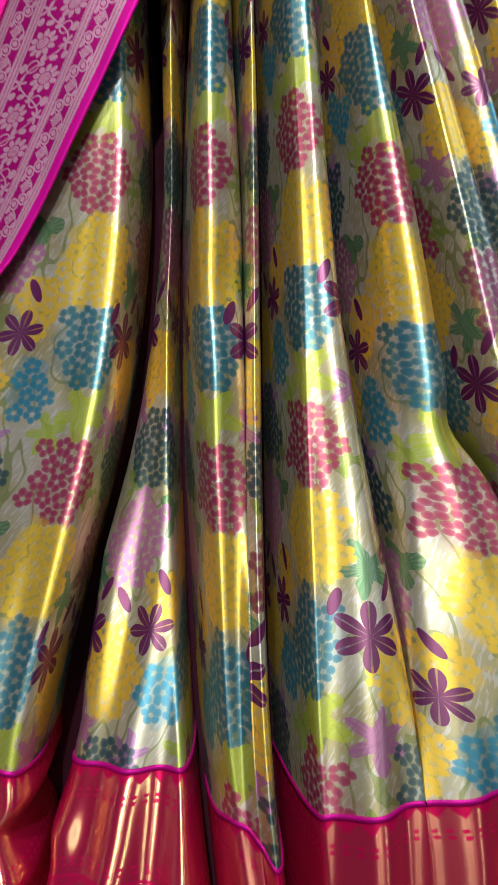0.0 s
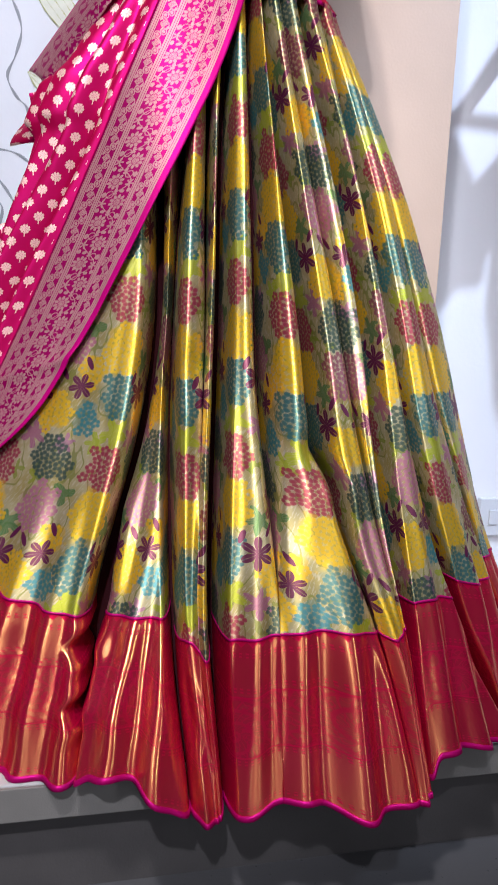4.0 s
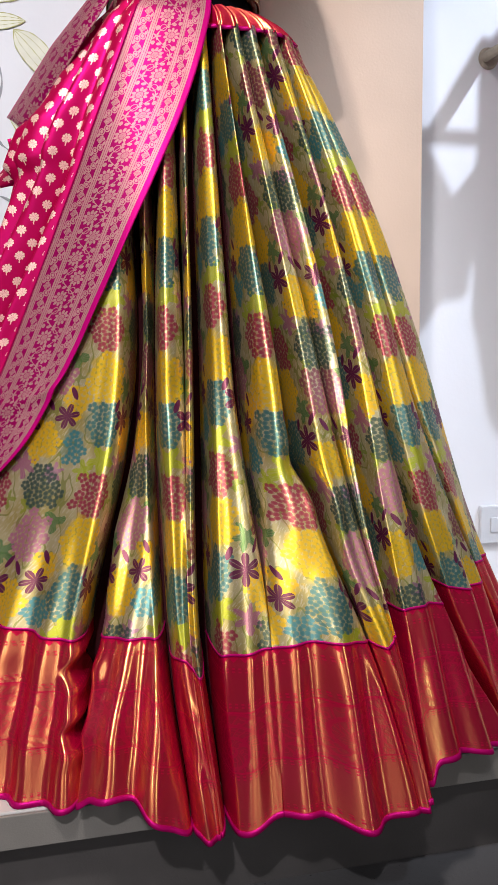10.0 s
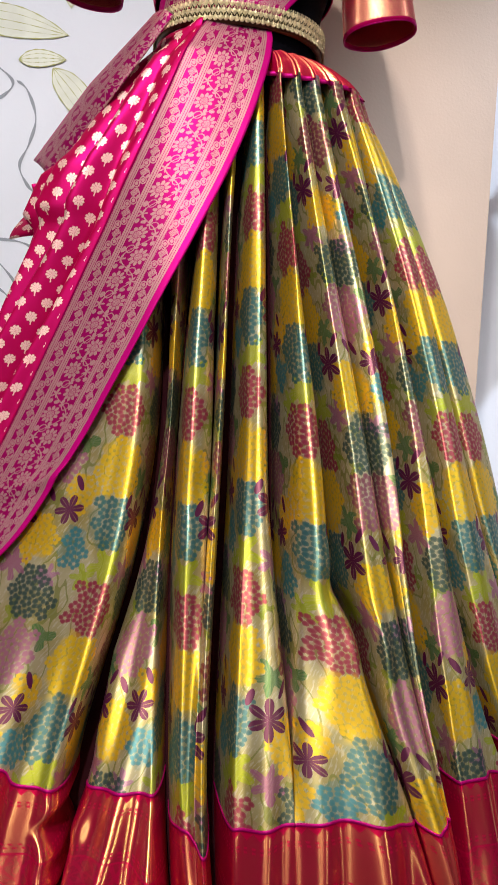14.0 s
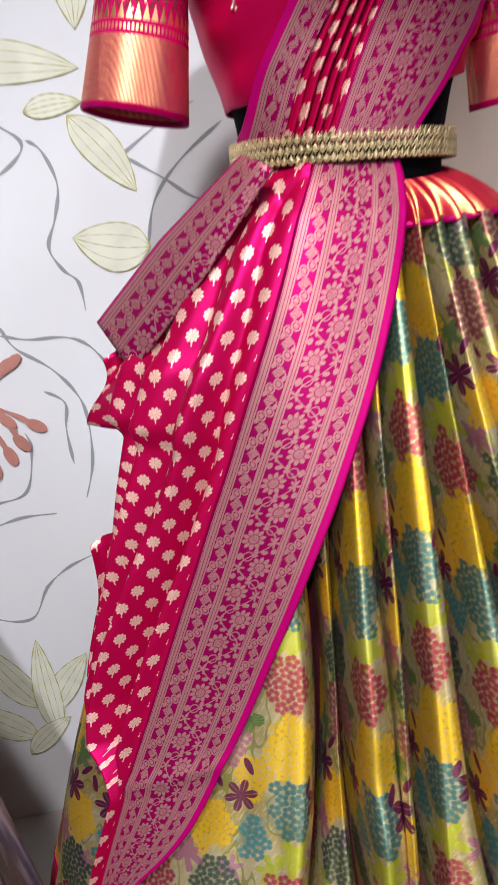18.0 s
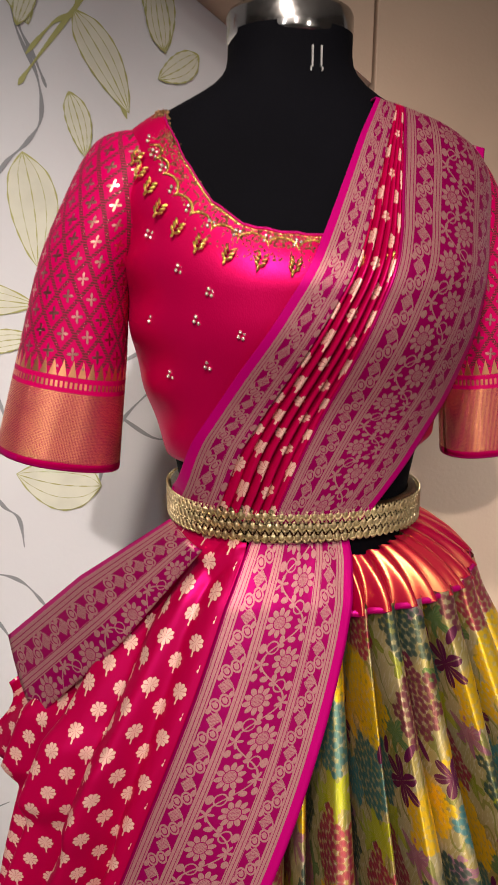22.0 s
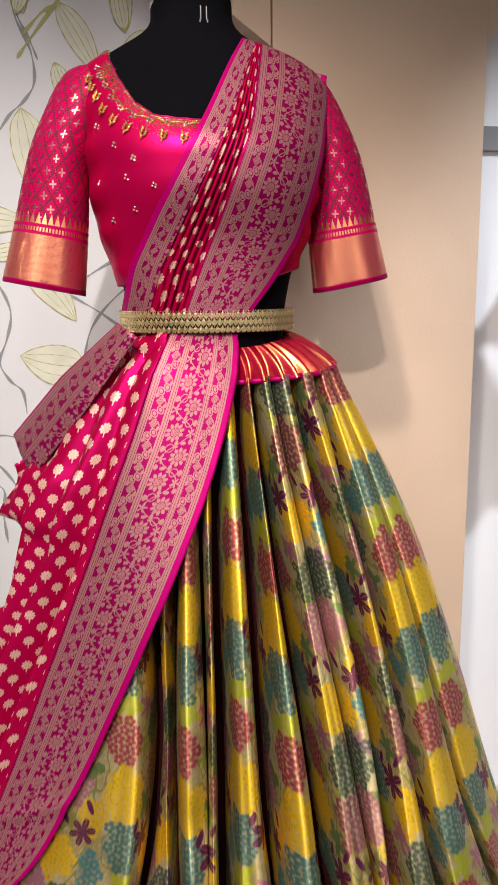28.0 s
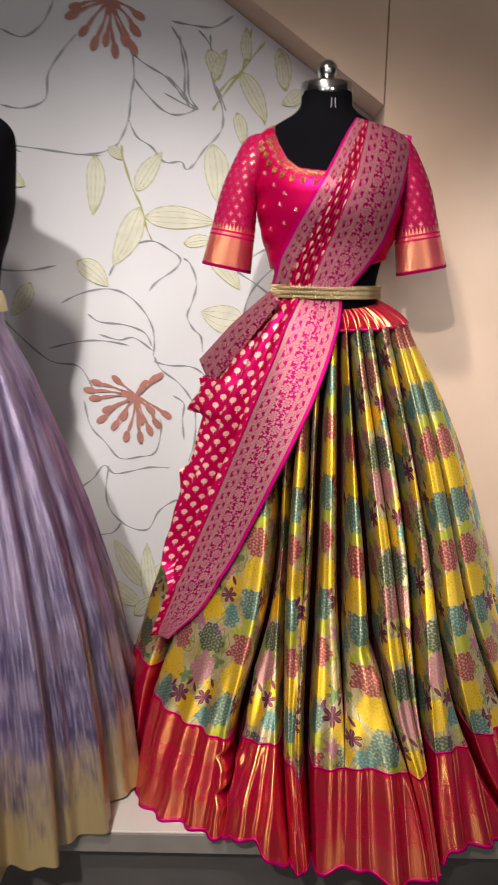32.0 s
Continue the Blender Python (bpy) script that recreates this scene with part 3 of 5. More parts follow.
stroke("drawn_line", [(-0.184, 1.305), (-0.165, 1.29), (-0.149, 1.244), (-0.159, 1.197), (-0.174, 1.157), (-0.158, 1.123), (-0.138, 1.103), (-0.133, 1.061)], 0.0054, LINE)
stroke("drawn_line", [(-0.507, 1.185), (-0.453, 1.211), (-0.387, 1.224), (-0.335, 1.211), (-0.291, 1.171), (-0.266, 1.124), (-0.262, 1.076), (-0.266, 1.049)], 0.0054, LINE)
stroke("drawn_line", [(-0.437, 1.159), (-0.406, 1.138), (-0.34, 1.131), (-0.287, 1.111), (-0.269, 1.076)], 0.0054, LINE)
stroke("drawn_line", [(-0.408, 1.105), (-0.356, 1.091), (-0.315, 1.097), (-0.265, 1.063)], 0.0054, LINE)
stroke("drawn_line", [(-0.544, 1.066), (-0.463, 1.085), (-0.396, 1.088), (-0.33, 1.077)], 0.0054, LINE)
stroke("drawn_line", [(-0.263, 1.049), (-0.245, 1.014), (-0.198, 0.978), (-0.165, 0.935), (-0.153, 0.892), (-0.155, 0.819), (-0.172, 0.76)], 0.0054, LINE)
stroke("drawn_line", [(-0.264, 1.035), (-0.224, 1.025), (-0.169, 1.023), (-0.135, 1.006), (-0.108, 0.97)], 0.0054, LINE)
stroke("drawn_line", [(-0.455, 0.926), (-0.439, 0.855), (-0.401, 0.811), (-0.362, 0.766), (-0.306, 0.771), (-0.263, 0.785), (-0.246, 0.851), (-0.251, 0.88)], 0.0054, LINE)
stroke("drawn_line", [(-0.213, 0.943), (-0.184, 0.921), (-0.188, 0.878), (-0.184, 0.82)], 0.0054, LINE)
stroke("drawn_line", [(-0.473, 0.68), (-0.436, 0.708), (-0.406, 0.745), (-0.379, 0.722), (-0.336, 0.728), (-0.279, 0.741), (-0.223, 0.74)], 0.0054, LINE)
stroke("drawn_line", [(-0.392, 0.744), (-0.403, 0.677), (-0.393, 0.617), (-0.346, 0.569), (-0.289, 0.559), (-0.257, 0.612), (-0.22, 0.641), (-0.176, 0.658)], 0.0054, LINE)
stroke("drawn_line", [(-0.462, 0.542), (-0.39, 0.547), (-0.359, 0.585)], 0.0054, LINE)
stroke("drawn_line", [(-0.027, 1.15), (-0.012, 1.21), (0.03, 1.264), (0.099, 1.317)], 0.0054, LINE)
stroke("drawn_line", [(-0.051, 1.277), (0.003, 1.244), (0.057, 1.21), (0.113, 1.224)], 0.0054, LINE)
stroke("drawn_line", [(-0.072, 1.264), (0.004, 1.316), (0.059, 1.345)], 0.0054, LINE)
stroke("drawn_line", [(-0.626, 1.842), (-0.572, 1.824), (-0.522, 1.856), (-0.493, 1.906)], 0.0054, LINE)
stroke("drawn_line", [(-0.637, 1.67), (-0.581, 1.662), (-0.524, 1.684), (-0.514, 1.743), (-0.477, 1.794), (-0.441, 1.832)], 0.0054, LINE)
stroke("drawn_line", [(-0.643, 1.578), (-0.558, 1.569), (-0.459, 1.557), (-0.388, 1.553)], 0.0054, LINE)
stroke("drawn_line", [(-0.726, 1.61), (-0.643, 1.578), (-0.587, 1.558)], 0.0054, LINE)
stroke("drawn_line", [(-0.669, 1.149), (-0.613, 1.091), (-0.54, 1.032), (-0.465, 1.018), (-0.429, 0.957)], 0.0054, LINE)
stroke("drawn_line", [(-0.774, 1.35), (-0.691, 1.28), (-0.603, 1.267), (-0.514, 1.282)], 0.0054, LINE)
stroke("drawn_line", [(-0.208, 1.863), (-0.154, 1.854), (-0.104, 1.851), (-0.057, 1.877)], 0.0054, LINE)
stroke("drawn_line", [(-0.209, 1.852), (-0.182, 1.808), (-0.17, 1.764), (-0.167, 1.698), (-0.148, 1.664), (-0.228, 1.701)], 0.0054, LINE)
stroke("drawn_line", [(-0.144, 1.845), (-0.115, 1.811), (-0.104, 1.756), (-0.104, 1.729), (-0.088, 1.695), (-0.075, 1.661)], 0.0054, LINE)
stroke("drawn_line", [(-0.223, 1.742), (-0.188, 1.71), (-0.164, 1.676)], 0.0054, LINE)
stroke("drawn_stem", [(-0.337, 1.58), (-0.333, 1.545), (-0.312, 1.478), (-0.289, 1.429), (-0.279, 1.385), (-0.264, 1.347)], 0.006, LEAF_LINE, 1.1188)
stroke("drawn_stem", [(-0.098, 1.698), (-0.065, 1.734), (-0.039, 1.752), (-0.022, 1.804), (-0.014, 1.849)], 0.006, LEAF_LINE, 1.1188)
stroke("drawn_stem", [(0.02, 1.82), (-0.019, 1.775), (-0.089, 1.689), (-0.109, 1.662)], 0.006, LEAF_LINE, 1.1188)
stroke("drawn_stem", [(-0.039, 1.752), (-0.014, 1.717), (0.01, 1.665), (0.023, 1.629)], 0.006, LEAF_LINE, 1.1188)
for leaf in ((-0.302, 1.468, -0.234, 1.564, 0.022),
             (-0.293, 1.431, -0.367, 1.283, 0.03),
             (-0.284, 1.406, -0.098, 1.395, 0.028),
             (-0.108, 1.585, -0.096, 1.443, 0.03),
             (-0.119, 1.801, -0.093, 1.731, 0.018),
             (-0.039, 1.752, 0.026, 1.636, 0.021),
             (0.054, 1.806, 0.073, 1.708, 0.019),
             (-0.182, 1.341, -0.1, 1.352, 0.015),
             (-0.123, 1.335, -0.036, 1.227, 0.026),
             (-0.024, 1.146, -0.138, 1.168, 0.036),
             (-0.404, 1.555, -0.415, 1.409, 0.023),
             (-0.459, 1.295, -0.38, 1.231, 0.026),
             (-0.369, 1.574, -0.337, 1.544, 0.013)):
    painted_leaf(*leaf)
for leaf in ((-0.048, 1.658, -0.03, 1.58, 0.015),
             (0.115, 1.709, 0.063, 1.678, 0.017),
             (-0.298, 0.384, -0.384, 0.531, 0.025),
             (-0.283, 0.375, -0.212, 0.477, 0.025),
             (-0.315, 0.328, -0.413, 0.414, 0.025),
             (-0.278, 0.326, -0.291, 0.52, 0.022),
             (-0.332, 0.296, -0.255, 0.358, 0.02),
             (-0.023, 1.775, -0.026, 1.852, 0.013),
             (-0.107, 1.729, -0.073, 1.802, 0.012),
             (0.071, 1.71, 0.06, 1.8, 0.014),
             (-0.661, 1.517, -0.584, 1.477, 0.022),
             (-0.582, 1.238, -0.639, 1.15, 0.022)):
    painted_leaf(*leaf)


def stamens(middle, tips, width):
    """Dusty red stamens spreading from the heart of a drawn flower."""
    for k, (x, z) in enumerate(tips):
        x0, z0 = middle
        xm, zm = (x0 + x) / 2 + 0.006 * math.sin(k * 2.0), (z0 + z) / 2 + 0.004
        stroke("painted_stamen", [(x0, z0), (xm, zm), (x0 + (x - x0) * 0.85, z0 + (z - z0) * 0.85)], width, STAMEN, 1.1187)
        bm = bmesh.new()
        bmesh.ops.create_uvsphere(bm, u_segments=12, v_segments=6, radius=1, matrix=Matrix.LocRotScale((x0 + (x - x0) * 0.9, layer() - 0.0002, z0 + (z - z0) * 0.9), Euler((0, -math.atan2(z - z0, x - x0), 0)), (width * 2.1, 0.0006, width * 1.1)))
        part("painted_anther", bm, STAMEN, MURAL)


stamens((-0.313, 0.941), [(-0.452, 0.957), (-0.436, 0.933), (-0.418, 0.869), (-0.378, 0.851), (-0.345, 0.816), (-0.303, 0.815), (-0.274, 0.837), (-0.252, 0.858), (-0.223, 0.886), (-0.259, 0.993)], 0.0085)
stamens((-0.313, 0.941), [(-0.43, 0.98), (-0.4, 0.9), (-0.35, 0.88), (-0.3, 0.87), (-0.27, 0.9), (-0.37, 0.99), (-0.29, 0.975), (-0.245, 1.0)], 0.008)
stamens((-0.356, 1.907), [(-0.46, 1.869), (-0.401, 1.801), (-0.346, 1.783), (-0.297, 1.79), (-0.29, 1.834)], 0.009)
stamens((-0.356, 1.907), [(-0.43, 1.83), (-0.37, 1.81), (-0.32, 1.81), (-0.45, 1.89), (-0.28, 1.87)], 0.008)

# ---- the main dress ----
CX, CY = 0.153, 0.74
RING_Z = (0.16, 0.37, 0.58, 0.73, 0.9, 1.05, 1.19)
# how far the skirt stands from its axis: degrees from the front, then a radius for each height above
RINGS = ((-180, 0.3, 0.25, 0.2, 0.19, 0.17, 0.13, 0.095), (-110, 0.45, 0.43, 0.37, 0.32, 0.25, 0.18, 0.115), (-75, 0.44, 0.43, 0.365, 0.3, 0.24, 0.185, 0.12),
         (-60, 0.46, 0.4, 0.315, 0.262, 0.217, 0.178, 0.126), (-45, 0.415, 0.35, 0.268, 0.228, 0.197, 0.17, 0.13), (-15, 0.39, 0.335, 0.265, 0.227, 0.182, 0.14, 0.105),
         (0, 0.388, 0.35, 0.272, 0.232, 0.184, 0.14, 0.103), (15, 0.43, 0.385, 0.303, 0.248, 0.192, 0.142, 0.105), (27, 0.49, 0.432, 0.345, 0.278, 0.208, 0.154, 0.113), (34, 0.485, 0.42, 0.345, 0.285, 0.22, 0.162, 0.118),
         (60, 0.515, 0.45, 0.39, 0.345, 0.282, 0.215, 0.15), (90, 0.6, 0.495, 0.42, 0.373, 0.318, 0.25, 0.165), (110, 0.65, 0.5, 0.43, 0.375, 0.315, 0.245, 0.165),
         (140, 0.5, 0.42, 0.35, 0.3, 0.25, 0.2, 0.14), (180, 0.3, 0.25, 0.2, 0.19, 0.19, 0.15, 0.11))


def smooth_interp(x, xs, ys):
    """Interpolation with an easy curve between the places given."""
    x = np.asarray(x, float)
    d = 0.06 * (xs[-1] - xs[0])
    return sum(np.interp(x + k * d, xs, ys) for k in (-0.5, -0.25, 0, 0.25, 0.5)) / 5


def skirt_radius(angle, z):
    angle, z = np.broadcast_arrays(np.asarray(angle, float), np.asarray(z, float))
    table = np.array(RINGS)
    out = np.zeros(angle.shape)
    for da in (-8, 0, 8):
        for dz in (-0.04, 0, 0.04):
            zz = np.clip(z + dz, 0.12, 1.19)
            i = np.clip(np.searchsorted(RING_Z, zz) - 1, 0, len(RING_Z) - 2)
            z0, z1 = np.take(RING_Z, i), np.take(RING_Z, i + 1)
            f = (zz - z0) / (z1 - z0)
            a = np.clip(angle + da, -180, 180)
            k = np.clip(np.searchsorted(table[:, 0], a) - 1, 0, len(table) - 2)
            w = (a - table[k, 0]) / (table[k + 1, 0] - table[k, 0])
            low = table[k, i + 1] * (1 - w) + table[k + 1, i + 1] * w
            high = table[k, i + 2] * (1 - w) + table[k + 1, i + 2] * w
            out += low * (1 - f) + high * f
    return out / 9


def around(angle, r, z):
    """A point round the dress: degrees from its front, radius, height."""
    a = np.radians(angle)
    x, y = CX + r * np.sin(a), CY - r * np.cos(a)
    return np.stack([x + 0 * z, np.minimum(y, 0.93) + 0 * z, z + 0 * x], -1)


# the folds of the skirt: for each valley between two pleats its angle and its depth, at these heights
FOLD_Z = (0.15, 0.25, 0.35, 0.45, 0.58, 0.73, 0.9, 1.05, 1.17)
VALLEYS = {
    "far_left": ((-140,) * 9, (0.04,) * 9, 0.03),
    "back_left": ((-98, -97, -96, -96, -96, -96, -95, -92, -90), (0.03, 0.05, 0.06, 0.06, 0.06, 0.05, 0.04, 0.03, 0.02), 0.03),
    "side_left": ((-64, -66, -66, -66, -67, -68, -66, -62, -60), (0.05, 0.07, 0.08, 0.07, 0.06, 0.05, 0.04, 0.03, 0.02), 0.02),
    "panel_left": ((-28.7, -30, -32, -29.5, -27, -26.6, -32, -38, -40), (0.02, 0.03, 0.04, 0.045, 0.05, 0.055, 0.05, 0.03, 0.02), 0.02),
    "panel_right": ((-9, -12, -14.5, -16.5, -20, -22.6, -24, -25, -26), (0.02, 0.03, 0.06, 0.08, 0.09, 0.09, 0.06, 0.04, 0.02), 0.014),
    "crease": ((-4.6, -7, -9.6, -10, -10, -10, -11, -13, -14), (0.0, 0.0, 0.0, 0.0, 0.002, 0.008, 0.03, 0.035, 0.02), 0.012),
    "middle": ((-3.1, -4.5, -5.9, -5.9, -5.4, -4.8, -5, -4, -2), (0.07, 0.09, 0.1, 0.1, 0.095, 0.08, 0.06, 0.045, 0.02), 0.011),
    "recess": ((6, 6, 6, 6.4, 7, 8.1, 10, 11.9, 12.5), (0.004, 0.0, 0.0, 0.008, 0.03, 0.06, 0.06, 0.045, 0.02), 0.011),
    "knee": ((26, 25, 23, 20, 18.2, 20.3, 20.8, 21.7, 22), (0.0, 0.004, 0.006, 0.018, 0.045, 0.07, 0.06, 0.045, 0.02), 0.01),
    "thin": ((28, 27.5, 27, 26, 27, 29.5, 31, 32.5, 33.5), (0.0, 0.0, 0.0, 0.004, 0.008, 0.016, 0.02, 0.02, 0.014), 0.014),
    "right": ((28, 28, 28.5, 29, 31.8, 36.5, 40.5, 43, 45), (0.1, 0.1, 0.09, 0.085, 0.085, 0.08, 0.06, 0.045, 0.02), 0.009),
    "right_back": ((53, 48.5, 44, 41.5, 42.3, 45.8, 49, 53, 58), (0.07, 0.07, 0.07, 0.07, 0.075, 0.07, 0.055, 0.04, 0.02), 0.009),
    "side_right": ((70, 66, 62.5, 58.5, 56, 57, 61, 66, 72), (0.05, 0.05, 0.05, 0.045, 0.04, 0.035, 0.03, 0.025, 0.02), 0.009),
    "train": ((80, 79, 78, 77, 76, 76, 78, 82, 88), (0.1, 0.09, 0.08, 0.06, 0.05, 0.04, 0.03, 0.02, 0.02), 0.02),
    "back_right": ((114, 114, 113, 112, 110, 110, 110, 110, 112), (0.05,) * 9, 0.03),
    "far_right": ((150,) * 9, (0.04,) * 9, 0.03),
}
# where the woven flower column runs in each pleat: metres from its left valley (or, below 0, from its right one)
COLUMNS = (0.05, 0.05, -0.03, 0.1, 0.012, -0.066, 0.004, -0.026, 0.1, 0.066, 0.1, 0.022, 0.022, 0.05, 0.05, 0.05)
# how far the pattern is shifted down each of them
SHIFTS = (0.0, 0.05, 0.0, -0.01, 0.0, 0.0, -0.03, 0.012, 0.03, 0.03, -0.06, 0.012, 0.012, 0.05, 0.0, 0.0)
HEM_Z = ((-180, -110, -75, -62, -45, -36, -29.4, -27.8, -22.5, -18.4, -13.4, -8.7, -4.5, -3, 0, 5.6, 10.9, 17.4, 22.6, 28.6, 30, 35, 43, 50, 60, 180),
         (0.18, 0.172, 0.168, 0.166, 0.166, 0.167, 0.168, 0.184, 0.19, 0.183, 0.161, 0.141, 0.138, 0.144, 0.146, 0.163, 0.165, 0.147, 0.156, 0.16, 0.2, 0.202, 0.184, 0.168, 0.166, 0.168))
# the height of the seam at both edges of each pleat
SEAMS = ((0.36, 0.4), (0.43, 0.43), (0.395, 0.352), (0.35, 0.352), (0.33, 0.329), (0.329, 0.329), (0.34, 0.352), (0.352, 0.353), (0.353, 0.356), (0.356, 0.361),
         (0.38, 0.37), (0.391, 0.37), (0.39, 0.376), (0.3, 0.3), (0.36, 0.36), (0.36, 0.36))
# half the open gap left in each valley
GAPS = (0.0, 0.003, 0.004, 0.006, 0.006, 0.003, 0.006, 0.007, 0.008, 0.001, 0.009, 0.009, 0.007, 0.006, 0.0, 0.0)
WAIST_Z = 1.182


def skirt():
    root = tagged(new("lehenga_skirt"), "long pleated floral silk skirt with a wide crimson and gold border", "skirt")
    names = list(VALLEYS)
    M = 57
    s = 0.5 - 0.5 * np.cos(np.linspace(0, math.pi, M))
    for k in range(len(names)):
        first, last = VALLEYS[names[k]], VALLEYS[names[(k + 1) % len(names)]]
        wrap = 360 if k == len(names) - 1 else 0
        at = lambda row, z: sum(np.interp(z + d, FOLD_Z, row) for d in (-0.05, -0.025, 0, 0.025, 0.05)) / 5
        ph = k * 2.1
        top = lambda a: 1.182 - 0.012 * np.cos(np.radians(a))
        seam0, seam1 = SEAMS[k]
        hem = lambda a: sum(np.interp((a + d + 180) % 360 - 180, *HEM_Z) for d in (-1.4, -0.7, 0, 0.7, 1.4)) / 5

        def pleat_surface(t, upper, lower):
            """The pleat between two lines round the skirt; t runs from 0 at the upper one to 1."""
            t = np.asarray(t)[:, None]
            q = s[None]
            low_a = at(first[0], 0.16) * (1 - s) + (at(last[0], 0.16) + wrap) * s
            mid_a = at(first[0], 0.35) * (1 - s) + (at(last[0], 0.35) + wrap) * s
            line = {"top": top(mid_a), "seam": seam0 * (1 - s) + seam1 * s + 0.008 * np.sin(np.pi * s) * math.sin(ph), "hem": hem(low_a)}
            z0, z1 = (line[n] + d for n, d in (upper, lower))
            z = z0[None] * (1 - t) + z1[None] * t
            a0, a1 = at(first[0], z), at(last[0], z) + wrap
            if names[k] in ("side_left", "panel_left"):
                # the crumpled edge of the border beside the open panel
                crumple = np.clip((0.36 - z) / 0.05, 0, 1) * np.clip((z - 0.2) / 0.05, 0, 1) * (1.0 * np.sin(z * 95) + 0.6 * np.sin(z * 170 + 1))
                a0, a1 = (a0, a1 + crumple) if names[k] == "side_left" else (a0 + 0.3 * crumple, a1)
            wide = np.interp(z, FOLD_Z, (0.0, 0.3, 0.8, 1, 1, 1, 1, 0.8, 0.5))
            open0 = np.minimum(wide * GAPS[k], at(first[1], z) * 0.16)
            open1 = np.minimum(wide * GAPS[(k + 1) % len(names)], at(last[1], z) * 0.16)
            mean = skirt_radius(((a0 + a1) / 2 + 180) % 360 - 180, z)
            a0, a1 = a0 + np.degrees(open0 / mean), a1 - np.degrees(open1 / mean)
            if names[k] == "panel_left":
                # the sunken panel runs on behind its neighbour
                a0 = a0 - 4 * np.clip((z - 0.37) / 0.1, 0, 1)
            a = a0 + (a1 - a0) * q
            R = skirt_radius((a + 180) % 360 - 180, z)
            arc = np.radians(a1 - a0) * R
            d0, d1 = arc * q, arc * (1 - q)
            down = np.clip((WAIST_Z - z) / 1.0, 0, 1)

            def drop(d, depth, w):
                w = np.minimum(w * (0.75 + 0.5 * down), arc * 0.48)
                x = 1 - np.clip(d / w, 0, 1)
                return depth * (1 - np.sqrt(np.clip(1 - x * x, 0, 1)))

            in0, in1 = drop(d0, 1.35 * at(first[1], z), first[2]), drop(d1, 1.35 * at(last[1], z), last[2])
            if names[k] == "panel_left":
                in0 = in0 * 0.3
            r, sunk = R, in0 + in1
            if names[k] == "panel_left":
                r = r - np.interp(z, FOLD_Z, (-0.012, 0.0, 0.03, 0.042, 0.046, 0.045, 0.03, 0.01, 0.0))
            if names[k] == "recess":
                r = r + 0.004 * np.sin(np.pi * q)
            if names[k] == "middle":
                r = r - np.interp(z, FOLD_Z, (0, 0, 0, 0, 0.0, 0.006, 0.008, 0.006, 0)) * np.clip((d0 - 0.02) / 0.02, 0, 1)
            bulge = np.sin(np.pi * q)
            r = r + np.clip((z - 0.45) / 0.2, 0, 1) * np.minimum(0.28 * arc, 0.014) * (bulge - 0.7)
            low = np.clip((0.5 - z) / 0.2, 0, 1)
            r = r + bulge * down * (0.003 * np.sin(9 * z + ph) + 0.0035 * np.sin(q * 9 + ph + 2.2 * z))
            r = r + low * bulge ** 0.5 * 0.009 * np.cos(np.radians((a - 1) * 360 / 8.2 + 12 * np.sin(z * 9)))
            if names[k] in ("panel_left", "panel_right", "side_left"):
                r = r + 0.003 * np.clip((0.33 - z) / 0.08, 0, 1) * np.sin(z * 48 + q * 7 + ph) * bulge
            if names[k] == "train":
                r = r + np.clip((0.4 - z) / 0.2, 0, 1) * 0.03 * np.sin(q * 9 + 14 * z)
            kink = np.exp(-((a - 16.5) / 3.5) ** 2 - ((z - 0.565) / 0.02) ** 2)
            r = r - 0.012 * kink + 0.012 * np.exp(-((a - 19) / 4) ** 2 - ((z - 0.52) / 0.03) ** 2)
            puff = np.exp(-((a + 13) / 5) ** 2 - ((z - 0.655) / 0.03) ** 2)
            r = r - 0.008 * puff + 0.005 * np.exp(-((a + 12) / 5) ** 2 - ((z - 0.6) / 0.03) ** 2)
            # the valleys lead back towards the wall, the pleats being pressed flat side by side
            turn = np.radians(a)
            front = np.clip((95 - np.abs(a - 4)) / 30, 0, 1) * 0.8
            bx, by = -np.sin(turn) * (1 - front) + 0.06 * front, np.cos(turn) * (1 - front) + front
            far = np.hypot(bx, by)
            back_way = np.stack([bx / far, by / far, 0 * bx], -1)
            places = around(a, r, z) + sunk[..., None] * back_way
            # hidden walls that lead back from both edges
            back = places[:, [0, -1]] + 0.06 * back_way[:, [0, -1]]
            places = np.concatenate([back[:, :1], places, back[:, 1:]], 1)
            u = d0 - in0 + in1 - (COLUMNS[k] if COLUMNS[k] >= 0 else arc + COLUMNS[k]) + 0.04
            u = np.concatenate([u[:, :1] - 0.06, u, u[:, -1:] + 0.06], 1)
            v = np.interp(z, (0.13, 0.35, 0.6, 0.95, 1.18), (1.136, 0.895, 0.615, 0.241, 0.0)) - SHIFTS[k]
            v = np.concatenate([v[:, :1], v, v[:, -1:]], 1)
            return places, np.stack([u, v], -1)

        P, UV = pleat_surface(np.linspace(0, 1, 110), ("top", 0), ("seam", 0))
        sheet("pleat", P, SKIRT, root, "", UV)
        P, UV = pleat_surface(np.linspace(0, 1, 56), ("seam", 0), ("hem", 0))
        UV[..., 1] = np.linspace(0, 0.23, 56)[:, None]
        UV[..., 0] += 0.037 * k
        sheet("border", P, BORDER, root, "crimson border shot with gold", UV)
        P, UV = pleat_surface(np.linspace(0, 1, 3), ("hem", 0.004), ("hem", -0.003))
        sheet("hem_edging", P[:, 1:-1], EDGING, root, "magenta piped hem", None, thick=0.003)
        P, UV = pleat_surface(np.linspace(0, 1, 3), ("seam", 0.0015), ("seam", -0.0015))
